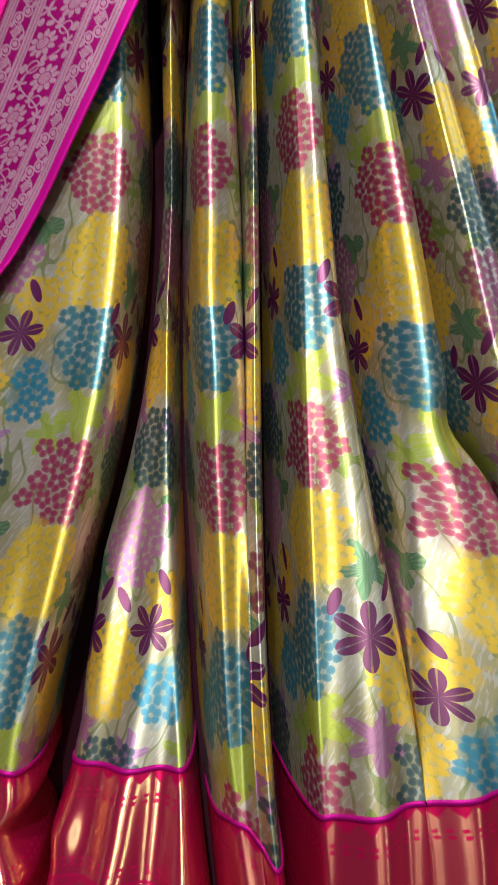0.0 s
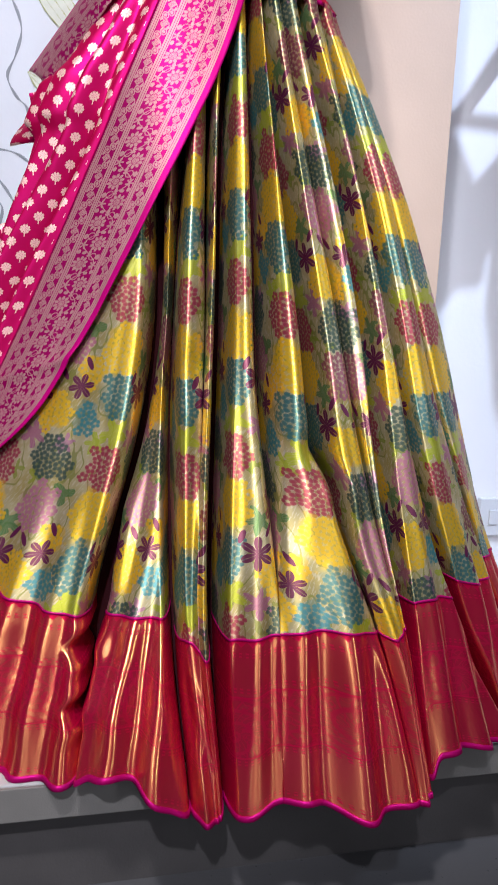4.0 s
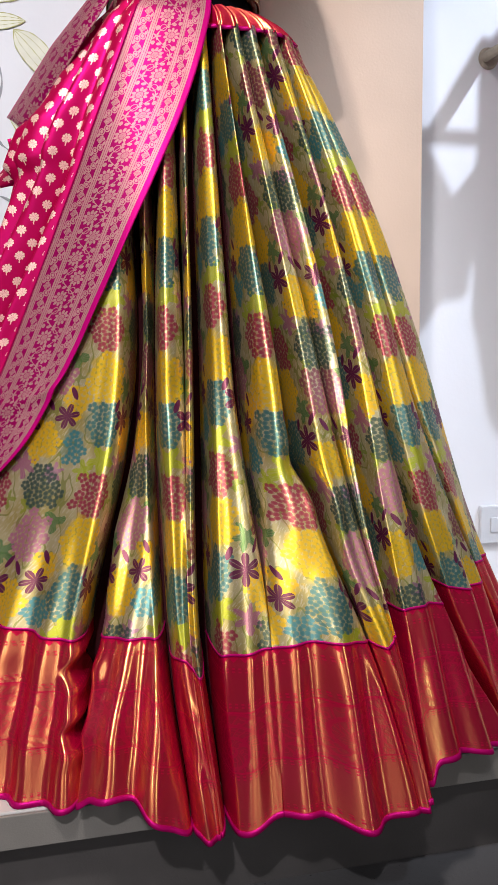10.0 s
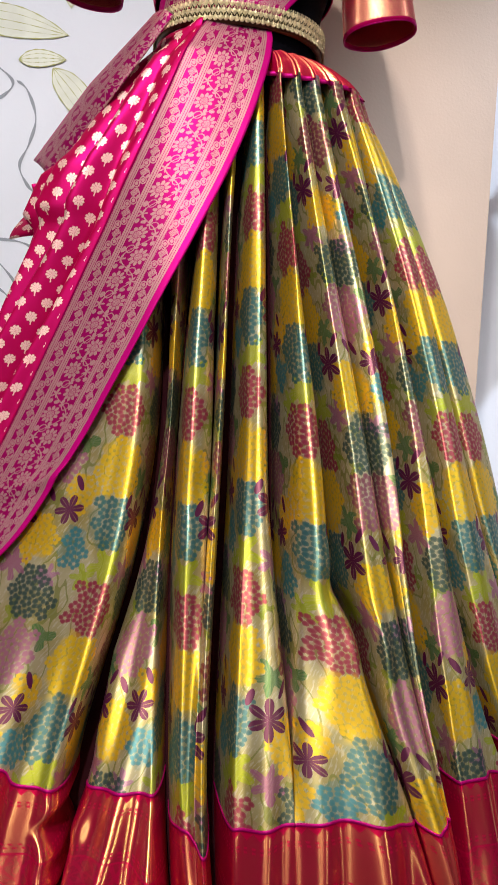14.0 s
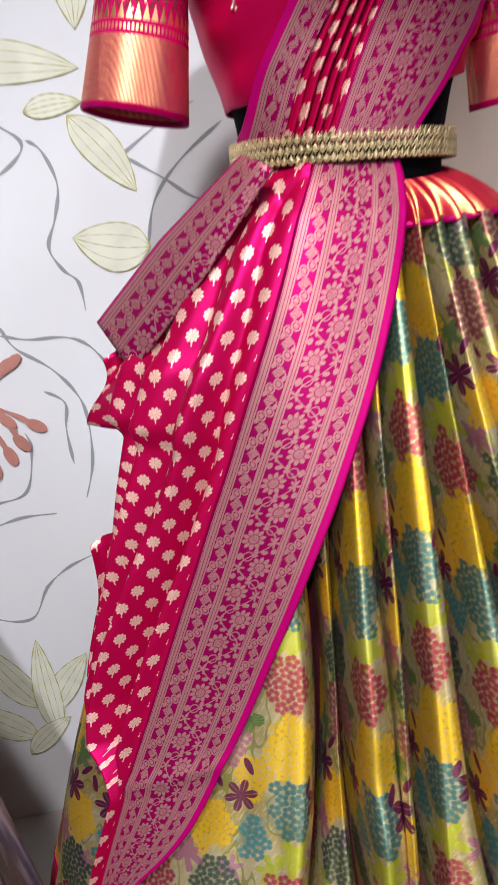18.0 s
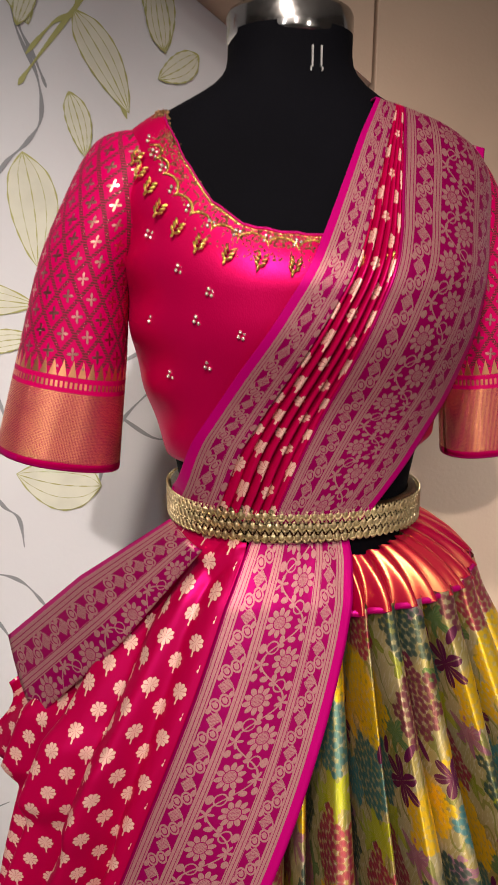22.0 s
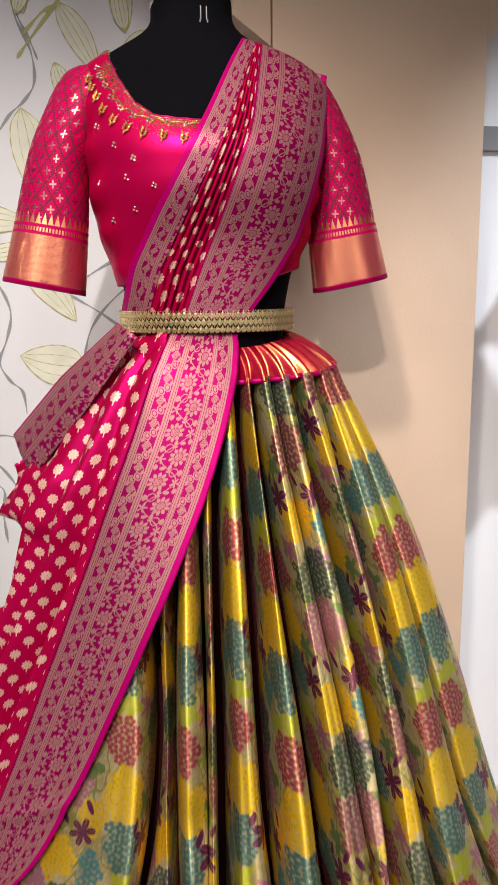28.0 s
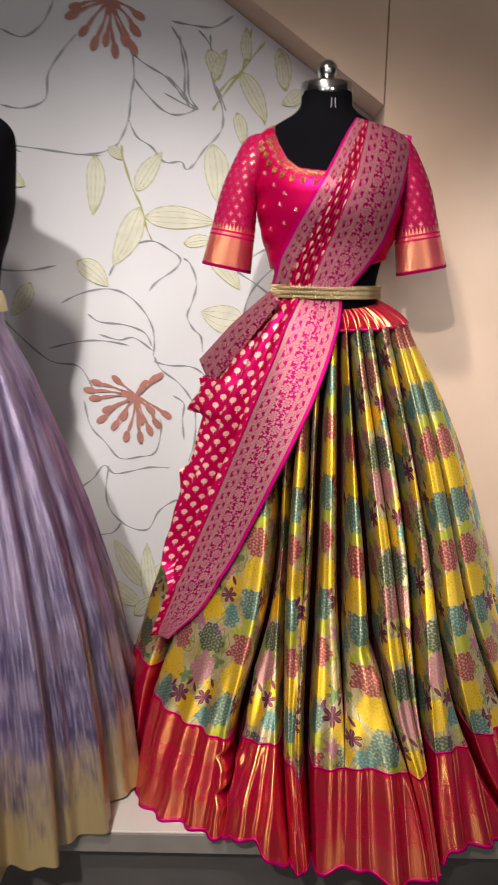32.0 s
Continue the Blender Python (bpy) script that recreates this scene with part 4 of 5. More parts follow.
        sheet("seam_cord", P[:, 1:-1], EDGING, root, "magenta cord along the seam", None, thick=0.002)
    # unseen dark sheet added inside the pleats to close their gaps and keep them dark
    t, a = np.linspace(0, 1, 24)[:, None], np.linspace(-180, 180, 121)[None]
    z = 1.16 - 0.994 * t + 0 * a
    sheet("gap_backing", around(a + 0 * t, (0.55 + 0.26 * t ** 2) * skirt_radius(a + 0 * t, z), z), GAP_BACKING, root, "dark crimson sheet added behind the pleat gaps")
    # gathered waistband, open under the drape
    a = np.linspace(-4, 165, 560)
    rows = np.linspace(0, 1, 12)
    fold = np.sin(np.radians(a) * 44 + 1.8 * np.sin(np.radians(a) * 7))
    R = skirt_radius(np.where(a > 180, a - 360, a), 1.18)
    neck = 1 / np.hypot(np.sin(np.radians(a)) / 0.11, np.cos(np.radians(a)) / 0.088)
    P = np.stack([around(a, neck + (R * 1.0 - neck) * t ** 0.8 + (0.003 + 0.0042 * t) * fold + 0.005 * math.sin(math.pi * t), 1.22 - 0.016 * np.cos(np.radians(a)) - t * (0.044 - 0.004 * np.cos(np.radians(a)))) for t in rows])
    UV = np.stack(np.broadcast_arrays(np.radians(a)[None] * 0.15, 0.16 + rows[:, None] * 0.05), -1)
    sheet("waistband", P, WAIST_SILK, root, "gathered crimson and gold waistband", UV)
    P = np.stack([around(a, R * 1.01 + 0.0015 * fold + 0.002 * b, 1.176 - 0.012 * np.cos(np.radians(a)) + 0.003 * c) for b, c in ((0, 1), (1, 0.5), (1, -0.5), (0, -1))])
    sheet("waist_cord", P, EDGING, root, "magenta cord under the waistband")
    return root


skirt()

# torso: height, half width, half depth, middle x
TORSO = ((1.02, 0.045, 0.04, CX), (1.12, 0.05, 0.045, CX), (1.17, 0.075, 0.062, CX), (1.2, 0.102, 0.084, CX), (1.24, 0.102, 0.087, CX), (1.295, 0.112, 0.091, CX), (1.335, 0.127, 0.1, CX), (1.393, 0.14, 0.13, CX),
         (1.44, 0.143, 0.138, CX), (1.475, 0.148, 0.115, CX), (1.51, 0.152, 0.094, CX), (1.532, 0.148, 0.08, CX), (1.552, 0.13, 0.068, CX - 0.004), (1.567, 0.1, 0.061, CX - 0.008),
         (1.58, 0.074, 0.055, CX - 0.01), (1.592, 0.053, 0.051, CX - 0.011), (1.6, 0.0505, 0.0505, CX - 0.011), (1.632, 0.0505, 0.0505, CX - 0.011))


def torso_at(z):
    t = np.array(TORSO)
    return [smooth_torso(z, t[:, 0], t[:, k]) for k in (1, 2, 3)]


def smooth_torso(z, xs, ys):
    return sum(np.interp(z + k * 0.012, xs, ys) for k in (-1, -0.5, 0, 0.5, 1)) / 5


def torso_front(x, z, clear=0.0):
    rx, ry, cx = torso_at(z)
    q = np.clip(np.abs(x - cx) / (rx + clear), 0, 0.995)
    return CY - (ry + clear) * (1 - q ** 2.3) ** (1 / 2.3)


def ring(z, grow, a, power=2.3):
    rx, ry, cx = torso_at(z)
    c, s = np.cos(a), np.sin(a)
    return np.stack([cx + (rx + grow) * np.sign(s) * np.abs(s) ** (2 / power), CY - (ry + grow) * np.sign(c) * np.abs(c) ** (2 / power), z + 0 * a], -1)


def mannequin():
    a = np.linspace(0, 2 * math.pi, 48, endpoint=False)
    P = np.stack([ring(z, 0.0, a) for z in np.linspace(1.02, 1.625, 80)])
    v, f = grid(P, True)
    verts, faces, mats = [tuple(p) for p in v], list(f), [0] * len(f)
    # steel cap with a ball on top
    prof = [(0.0505, 1.619), (0.0515, 1.62), (0.052, 1.623), (0.052, 1.64), (0.0505, 1.643), (0.03, 1.644), (0.014, 1.644), (0.012, 1.649)]
    prof += [(0.0205 * math.cos(t), 1.668 + 0.0205 * math.sin(t)) for t in np.linspace(-1.0, 1.5, 14)]
    base = len(verts)
    for r, z in prof:
        verts += [(CX - 0.011 + r * math.sin(t), CY - r * math.cos(t), z) for t in a]
    n = len(a)
    for i in range(len(prof) - 1):
        for j in range(n):
            faces.append((base + i * n + j, base + i * n + (j + 1) % n, base + (i + 1) * n + (j + 1) % n, base + (i + 1) * n + j))
            mats.append(1)
    # two thread ends on the neck
    for dx in (-0.0035, 0.0035):
        for k in range(6):
            x, z = CX - 0.002 + dx * (1 + 0.3 * (k == 5)), 1.606 - 0.003 * k
            b = len(verts)
            verts += [(x + sx * 0.0006, CY - 0.0525 + sy * 0.001, z + sz * 0.0016) for sx in (-1, 1) for sy in (-1, 1) for sz in (-1, 1)]
            faces += [(b, b + 1, b + 5, b + 4), (b, b + 1, b + 3, b + 2), (b + 4, b + 5, b + 7, b + 6)]
            mats += [2, 2, 2]
    me = mesh_from("mannequin", verts, faces, [BLACK, STEEL, THREAD])
    me.polygons.foreach_set("material_index", mats)
    return tagged(new("mannequin", me), "black headless mannequin with a polished steel neck cap", "mannequin")


FORM = mannequin()
NECK = ((0.0, 0.03, 0.05, 0.07, 0.09, 0.107, 0.117, 0.124), (1.463, 1.464, 1.466, 1.471, 1.487, 1.519, 1.547, 1.572))


def neck_z(dx):
    """How high the neckline stands, so far from the middle."""
    return np.interp(np.abs(dx), *NECK)


def blouse():
    root = tagged(new("blouse"), "pink silk blouse with gold embroidery and elbow sleeves", "blouse")
    n = 181
    a = np.linspace(-math.pi, math.pi, n)
    rows = 60
    P = np.empty((rows, n, 3))
    zz = np.linspace(1.29, 1.572, 200)
    for j in range(n):
        pts = ring(zz, 0.006, np.full_like(zz, a[j]))
        if abs(a[j]) < math.pi / 2:
            over = pts[:, 2] > neck_z(pts[:, 0] - CX)
            k = int(np.argmax(over)) if over.any() else len(zz) - 1
            top = zz[k]
        else:
            top = 1.545
        low = 1.283 + 0.024 * math.sin(a[j]) ** 2 * (a[j] > 0)
        z = np.linspace(low, max(top, 1.3), rows)
        P[:, j] = ring(z, 0.006, np.full_like(z, a[j]))
        crease = 0.0022 * np.sin(z * 130 + 2 * np.abs(a[j])) * np.exp(-((np.abs(a[j]) - 1.25) / 0.3) ** 2)
        P[:, j, 0] += crease * np.sign(math.sin(a[j]))
        P[:, j, 1] -= crease * 0.7
    sheet("bodice", P, PINK, root, "", None, thick=0.002)
    tops = P[-1][(np.abs(a) < 1.5)]
    # braid round the neckline
    for grow, mat, dz in ((0.001, GILT, -0.0025), (0.0018, GOLD, -0.0058), (0.0024, GILT, -0.0088)):
        line = tops + np.array((0, -grow, dz))
        sheet("neck_braid", np.array(tube(line, [0.0017] * len(line), 6)).transpose(0, 1, 2), mat, root, "gold braid", None, True)
    line = tops + np.array((0, -0.001, 0.0))
    sheet("neck_piping", tube(line, [0.0009] * len(line), 6), EDGING, root, "dark pink piping", None, True)
    lev = ((1.547, 0.03, 0.075, 0.02), (1.543, -0.006, 0.075, 0.036), (1.526, -0.024, 0.07, 0.048), (1.49, -0.043, 0.04, 0.053), (1.439, -0.065, 0.01, 0.052), (1.365, -0.085, 0.002, 0.048), (1.283, -0.107, -0.006, 0.046))
    for mirror in (False, True):
        rows = eased(lev, 8)
        t = np.linspace(0, 1, len(rows))
        ang = np.linspace(0, 2 * math.pi, 49)
        T = np.empty((len(rows), 49, 3))
        for k, (z, o, n_, dep) in enumerate(rows):
            mid, half = (o + n_) / 2, (n_ - o) / 2
            T[k, :, 0] = mid + half * np.cos(ang)
            T[k, :, 1] = 0.735 + 0.008 * (1 - t[k]) - dep * np.sin(ang) + 0.0012 * np.sin(9 * t[k] + 4 * ang)
            T[k, :, 2] = z - (T[k, :, 0] - mid) * 0.2 * t[k]
        if mirror:
            T[..., 0] = 0.296 - T[..., 0]
        run = np.concatenate([[0], np.cumsum(np.linalg.norm(np.diff(T[:, 24], axis=0), axis=1))])
        UV = np.stack(np.broadcast_arrays(np.linspace(0, 0.315, 49)[None], 0.28 - (run[-1] - run)[:, None]), -1)
        sleeve = sheet("sleeve", T, SLEEVE, root, "pink silk sleeve with beaded lattice and gold cuff", UV, thick=0.002)
        rim = np.array([T[-1] + (T[-1] - T[-1].mean(0)) * k + np.array((0, 0, h)) for k, h in ((0.012, 0.003), (0.02, 0.0), (0.012, -0.002), (-0.02, -0.001))])
        sheet("cuff_edge", rim, EDGING, sleeve, "dark pink cuff edge")
    # gold leaf sprigs below the neckline
    bm = bmesh.new()
    for k in range(4):
        for side in ((-1, 1) if k < 3 else (0,)):
            m = Matrix.LocRotScale((side * 0.0021, -0.0012, -0.0028 * k - 0.001), Euler((0, side * 0.7, 0)), (0.0011, 0.0011, 0.0026))
            bmesh.ops.create_icosphere(bm, subdivisions=1, radius=1.0, matrix=m)
    sprig = bpy.data.meshes.new("embroidered_leaf")
    bm.to_mesh(sprig)
    bm.free()
    sprig.materials.append(GILT)
    hang = []
    for dx, z in zip((-0.137, -0.135, -0.129, -0.123, -0.112, -0.098, -0.08, -0.059, -0.037, -0.015, 0.007, 0.03),
                     (1.516, 1.505, 1.493, 1.477, 1.463, 1.452, 1.445, 1.441, 1.438, 1.438, 1.439, 1.442)):
        ob = new("embroidered_leaf", sprig)
        ob.parent = root
        turn = math.atan2(dx, 0.12) * 0.8
        ob.matrix_basis = Matrix.LocRotScale((CX + dx, torso_front(CX + dx, z, 0.0075), z + 0.01), Euler((0, -turn, turn * 0.7)), (1.15, 1.1, 1.15))
        hang.append((CX + dx + 0.012 * math.sin(-turn), z + 0.01 + 0.006 * math.cos(turn)))
    # twisted gold thread in scallops between braid and leaves
    for strand in (0, 1):
        line = []
        for (x0, z0), (x1, z1) in zip(hang, hang[1:]):
            for t in np.linspace(0, 1, 16, endpoint=False):
                rise = 0.0065 * math.sqrt(math.sin(math.pi * t)) + 0.0007 * math.cos(16 * math.pi * t + math.pi * strand)
                far = math.hypot(x1 - x0, z1 - z0)
                line.append((x0 + (x1 - x0) * t - (z1 - z0) / far * rise, z0 + (z1 - z0) * t + (x1 - x0) / far * rise))
        line = np.array([(x, torso_front(x, z, 0.0074), z) for x, z in line])
        sheet("gold_thread", tube(line, [0.0007] * len(line), 5), GILT, root, "twisted gold thread in scallops", None, True)
    # beads scattered between them
    rnd = random.Random(4)
    ball = np.array([(1, 0, 0), (-1, 0, 0), (0, 1, 0), (0, -1, 0), (0, 0, 1), (0, 0, -1)], float)
    sides = [(a, b, c) for a in (0, 1) for b in (2, 3) for c in (4, 5)]
    verts, faces = [], []
    for k in range(2400):
        q = tops[rnd.randrange(len(tops))]
        drop = rnd.random() * 0.009 + 0.002 if k < 1900 else rnd.random() * 0.014 + 0.009
        x, z = q[0] + rnd.uniform(-0.004, 0.004) + (0.5 * drop if q[0] > CX else -0.5 * drop) * min(1, abs(q[0] - CX) / 0.08), q[2] - drop
        faces += [tuple(i + len(verts) for i in f) for f in sides]
        verts += list(ball * rnd.uniform(0.0008, 0.0014) + np.array((x, torso_front(x, z, 0.0068), z)))
    tagged(new("beadwork", mesh_from("beadwork", verts, faces, BRONZE)), "gold and bronze beads round the neckline", kind="stuff").parent = root
    # little silver flowers
    bm = bmesh.new()
    for k in range(4):
        bmesh.ops.create_icosphere(bm, subdivisions=1, radius=1, matrix=Matrix.LocRotScale((0.0026 * math.cos(k * math.pi / 2 + 0.4), 0, 0.0026 * math.sin(k * math.pi / 2 + 0.4)), None, (0.0016, 0.001, 0.0016)))
    flower = bpy.data.meshes.new("sequin_flower")
    bm.to_mesh(flower)
    bm.free()
    flower.materials.append(PEARL)
    for x, z in ((0.039, 1.44), (0.059, 1.424), (0.051, 1.404), (0.081, 1.394), (0.02, 1.465), (0.021, 1.402), (0.06, 1.37), (0.035, 1.36), *((x, z + 0.004) for x, z in hang)):
        ob = new("sequin_flower", flower)
        ob.parent = root
        ob.location = (x, torso_front(x, z, 0.0075), z)
    return root


BRONZE = plain("bronze_bead", (0.7, 0.38, 0.17), 0.35, 0.35, 0.4, 300)
PEARL = plain("pearl_sequin", (0.8, 0.66, 0.6), 0.2, 0.8, 0.1, 100)
blouse()


def belt():
    root = tagged(new("waist_belt"), "antique gold chain belt of three scalloped rows", "belt")
    a = np.linspace(0, 2 * math.pi, 96, endpoint=False)
    base = ring(1.238, 0.0, a)
    P = np.stack([ring(1.238, g, a) + np.array((0, 0, z - 1.238)) for z, g in ((1.2245, 0.003), (1.2245, 0.01), (1.2515, 0.01), (1.2515, 0.003))])
    sheet("band", P, BLACKENED, root, "dark backing band", None, True)
    # one scalloped link: a curved lip under a ribbed bar
    bm = bmesh.new()
    for k in range(9):
        t = math.pi * (k / 8)
        bmesh.ops.create_icosphere(bm, subdivisions=1, radius=0.0011, matrix=Matrix.Translation((0.0042 * math.cos(t), -0.0012, -0.0036 * math.sin(t) + 0.0004)))
    bmesh.ops.create_uvsphere(bm, u_segments=8, v_segments=5, radius=1, matrix=Matrix.LocRotScale((0, -0.0004, 0.0002), None, (0.0034, 0.0018, 0.0026)))
    bmesh.ops.create_icosphere(bm, subdivisions=1, radius=0.0013, matrix=Matrix.Translation((0, -0.0012, 0.0032)))
    bmesh.ops.create_icosphere(bm, subdivisions=1, radius=0.0011, matrix=Matrix.Translation((0.0045, -0.0008, 0.0032)))
    link = bpy.data.meshes.new("link")
    bm.to_mesh(link)
    bm.free()
    link.materials.append(GOLD)
    fine = np.linspace(0, 2 * math.pi, 721)
    path = ring(1.238, 0.012, fine)
    run = np.concatenate([[0], np.cumsum(np.linalg.norm(np.diff(path, axis=0), axis=1))])
    count = int(run[-1] / 0.0066)
    for row, z in enumerate((1.2475, 1.2385, 1.2295)):
        for k in range(count):
            t = np.interp((k + 0.5 * (row % 2)) / count * run[-1], run, fine)
            x, y = (np.interp(t, fine, path[:, i]) for i in (0, 1))
            x2, y2 = (np.interp(t + 0.02, fine, path[:, i]) for i in (0, 1))
            ob = new("link", link)
            ob.parent = root
            ob.matrix_basis = Matrix.LocRotScale((x, y, z), Euler((0, 0, math.atan2(y2 - y, x2 - x))), (0.72, 0.9, 1.15))
    return root


BLACKENED = plain("blackened_brass", (0.12, 0.09, 0.05), 0.4, 1.0, 0.3, 60)
belt()


def lower_pallu():
    root = tagged(new("pallu_drape"), "magenta brocade drape falling from the belt across the skirt", "drape")
    z = np.linspace(1.226, 0.512, 150)
    up = z[::-1]
    pick = lambda zs, ys: smooth_interp(up, zs[::-1], ys[::-1])[::-1]
    right = pick((1.235, 1.08, 0.97, 0.88, 0.77, 0.67, 0.58, 0.512), (18, -3, -17.5, -28, -39.5, -48, -54.5, -63))
    mid = pick((1.235, 1.1, 1.0, 0.9, 0.8, 0.74, 0.65, 0.512), (-32, -42, -50, -57, -62, -64, -66, -67))
    xl = np.interp(up, (0.512, 0.64, 0.655, 0.687, 0.8, 0.857, 0.965, 0.985, 1.04, 1.06, 1.15, 1.2, 1.235),
                   (-0.15, -0.132, -0.142, -0.15, -0.118, -0.112, -0.09, -0.112, -0.094, -0.07, -0.008, 0.028, 0.045))[::-1]
    left = np.interp(up, (0.512, 0.6, 0.7, 1.15, 1.235), (-69, -76, -90, -100, -85))[::-1]
    rl = (CX - xl) / np.sin(np.radians(-left))
    keep = np.clip((z - 0.61) / 0.05, 0, 1)
    left = mid + (left - mid) * np.maximum(keep, 0.02)
    hug = np.interp(up, (1.1, 1.15, 1.18, 1.21, 1.235), (0.0, 0.0, -0.004, -0.018, -0.036))[::-1]
    skin = lambda a: skirt_radius(a, z[:, None]) + 0.014 + hug[:, None]
    v = np.concatenate([[0], np.cumsum(np.hypot(np.diff(z), np.diff(np.radians(right) * skirt_radius(right, z))))])
    c = np.linspace(0, 1, 40)[None]
    A = right[:, None] + (mid - right)[:, None] * c
    crease = 0.0035 * np.exp(-((v[:, None] - 0.62 - 0.05 * c) / 0.012) ** 2) - 0.003 * np.sin(v[:, None] * 14) * c * (1 - c)
    R = skin(A) + crease
    UV = np.stack(np.broadcast_arrays(c * 0.115, v[:, None]), -1)
    P = around(A, R, z[:, None] + 0 * A)
    sheet("brocade_border", P, PALLU, root, "woven lotus border", UV, thick=0.0014)
    # the field, in folds that fan out from the belt
    c2 = np.linspace(0, 1, 130)[None]
    A2 = mid[:, None] + (left - mid)[:, None] * c2
    inner = skin(mid[:, None])
    fan = np.clip(v[:, None] / 0.5, 0.15, 1)
    fold = 0.036 * fan * np.sin(2 * np.pi * (3.6 * c2 ** 0.9) + 0.9 * np.sin(7 * v[:, None])) * np.clip(c2 * 5, 0, 1)
    fold += 0.006 * fan * np.sin(2 * np.pi * 8.3 * c2 + 5 * v[:, None] + 1) * np.clip(c2 * 5, 0, 1)
    rl = skin(mid[:, None])[:, 0] * (1 - keep) + rl * keep
    R2 = inner * (1 - c2) + rl[:, None] * c2 + 0.016 * np.sin(np.pi * c2) * fan
    R2 = R2 + 0.6 * hug[:, None] * np.clip(c2 * 4, 0, 1)
    floor_r = skirt_radius(A2, z[:, None]) * 0.93 + 0.0 * c2
    R2 = np.maximum(R2 + fold * (1 - 0.3 * c2) * keep[:, None], np.minimum(floor_r, R2 + 0.01))
    arc = np.concatenate([np.zeros((len(z), 1)), np.cumsum(np.hypot(np.diff(R2, axis=1), np.radians(np.abs(np.diff(A2, axis=1))) * R2[:, 1:]), axis=1)], 1)
    UV2 = np.stack([0.115 + arc, v[:, None] + 0 * A2], -1)
    P2 = around(A2, R2, z[:, None] + 0 * A2)
    sheet("motif_field", P2, PALLU, root, "magenta silk with small leaf motifs", UV2, thick=0.0014)
    # the far border, turned out at the hip
    t = np.linspace(0, 1, 40)[:, None]
    w = np.linspace(0, 1, 14)[None]
    outer = [np.interp(t, (0, 0.5, 1), q) for q in ((0.034, -0.044, -0.119), (0.68, 0.75, 0.826), (1.238, 1.166, 1.079))]
    inn = [np.interp(t, (0, 0.5, 1), q) for q in ((0.056, -0.01, -0.088), (0.645, 0.68, 0.745), (1.222, 1.132, 1.034))]
    P3 = np.stack([o * (1 - w) + i * w for o, i in zip(outer, inn)], -1)
    P3[..., 1] -= 0.012 * np.sin(np.pi * w) + 0.012 * t
    UV3 = np.stack(np.broadcast_arrays(0.007 + w * 0.055, t * 0.24), -1)
    sheet("turned_border", P3, PALLU, root, "narrow woven border turned out at the hip", UV3, thick=0.0014)
    # hanging fold edges down the side
    for z0, z1, x, y in ((1.04, 0.965, -0.118, 0.79), (0.84, 0.64, -0.16, 0.74), (0.66, 0.53, -0.17, 0.66)):
        t = np.linspace(0, 1, 16)[:, None]
        w = np.linspace(0, 1, 16)[None]
        X = x + 0.055 * w - 0.02 * t * (1 - w) + 0.008 * np.sin(5 * t + 3 * w)
        Y = y - 0.035 * w + 0.012 * np.sin(7 * w + 2 * t)
        Z = z0 + (z1 - z0) * t + 0.04 * w * (1 - t)
        sheet("hanging_fold", np.stack([X, Y, Z], -1), PALLU, root, "deep magenta hanging fold", np.stack([0.14 + 0.06 * w + 0 * t, 0.15 * t + z0 + 0 * w], -1), thick=0.0014)
    return root


lower_pallu()


def upper_pallu():
    root = tagged(new("shoulder_pallu"), "magenta brocade drape pleated over one shoulder", "drape")
    keys = (0, 0.12, 0.35, 0.62, 0.85, 1)
    t = np.linspace(-0.1, 1, 130)
    far = np.linspace(-0.1, 1, 200)
    path = lambda ys: np.interp(t, far, smooth_interp(far, keys, ys))
    lx, lz = path((0.196, 0.176, 0.138, 0.082, 0.05, 0.037)), path((1.572, 1.54, 1.468, 1.37, 1.305, 1.238))
    rx, rz = path((0.314, 0.311, 0.29, 0.262, 0.228, 0.187)), path((1.549, 1.505, 1.432, 1.338, 1.288, 1.238))
    over = np.clip(-t / 0.1, 0, 1)[:, None]
    clear = np.interp(t, (0, 0.85, 1), (0.011, 0.011, 0.007))
    v = np.linspace(0, 0.44, 130)
    first, second = np.interp(t, (0, 0.3, 1), (0.8, 0.66, 0.5)), np.interp(t, (0, 0.3, 1), (0.87, 0.83, 0.8))

    def piece(name, c0, c1, u0, u1, lift, wave, label):
        q = np.linspace(0, 1, 60)[None]
        C = c0[:, None] + (c1 - c0)[:, None] * q
        X = rx[:, None] + (lx - rx)[:, None] * C
        Z = rz[:, None] + (lz - rz)[:, None] * C
        Y = np.array([[float(torso_front(x, z, k)) for x, z in zip(a, b)] for a, b, k in zip(X, Z, clear)])
        Y = Y - lift + wave * np.sin(2 * np.pi * 6.5 * q + 3 * t[:, None]) * np.sin(np.pi * q) + over * 0.09
        Z = Z - over ** 2 * 0.03
        UV = np.stack(np.broadcast_arrays(u0 + (u1 - u0) * q, v[:, None]), -1)
        sheet(name, np.stack([X, Y, Z], -1), PALLU, root, label, UV, thick=0.0014)

    zero, one = 0 * t, 0 * t + 1
    piece("brocade_border", zero, first + 0.01, 0.0, 0.115, 0.004, 0.0, "woven lotus border")
    piece("pleated_field", first - 0.01, second + 0.01, 0.12, 0.2, 0.0, 0.0055, "pleated magenta silk with small motifs")
    piece("narrow_border", second - 0.01, one, 0.047, 0.0, 0.003, 0.0, "narrow woven border with a plain edge")
    return root


upper_pallu()


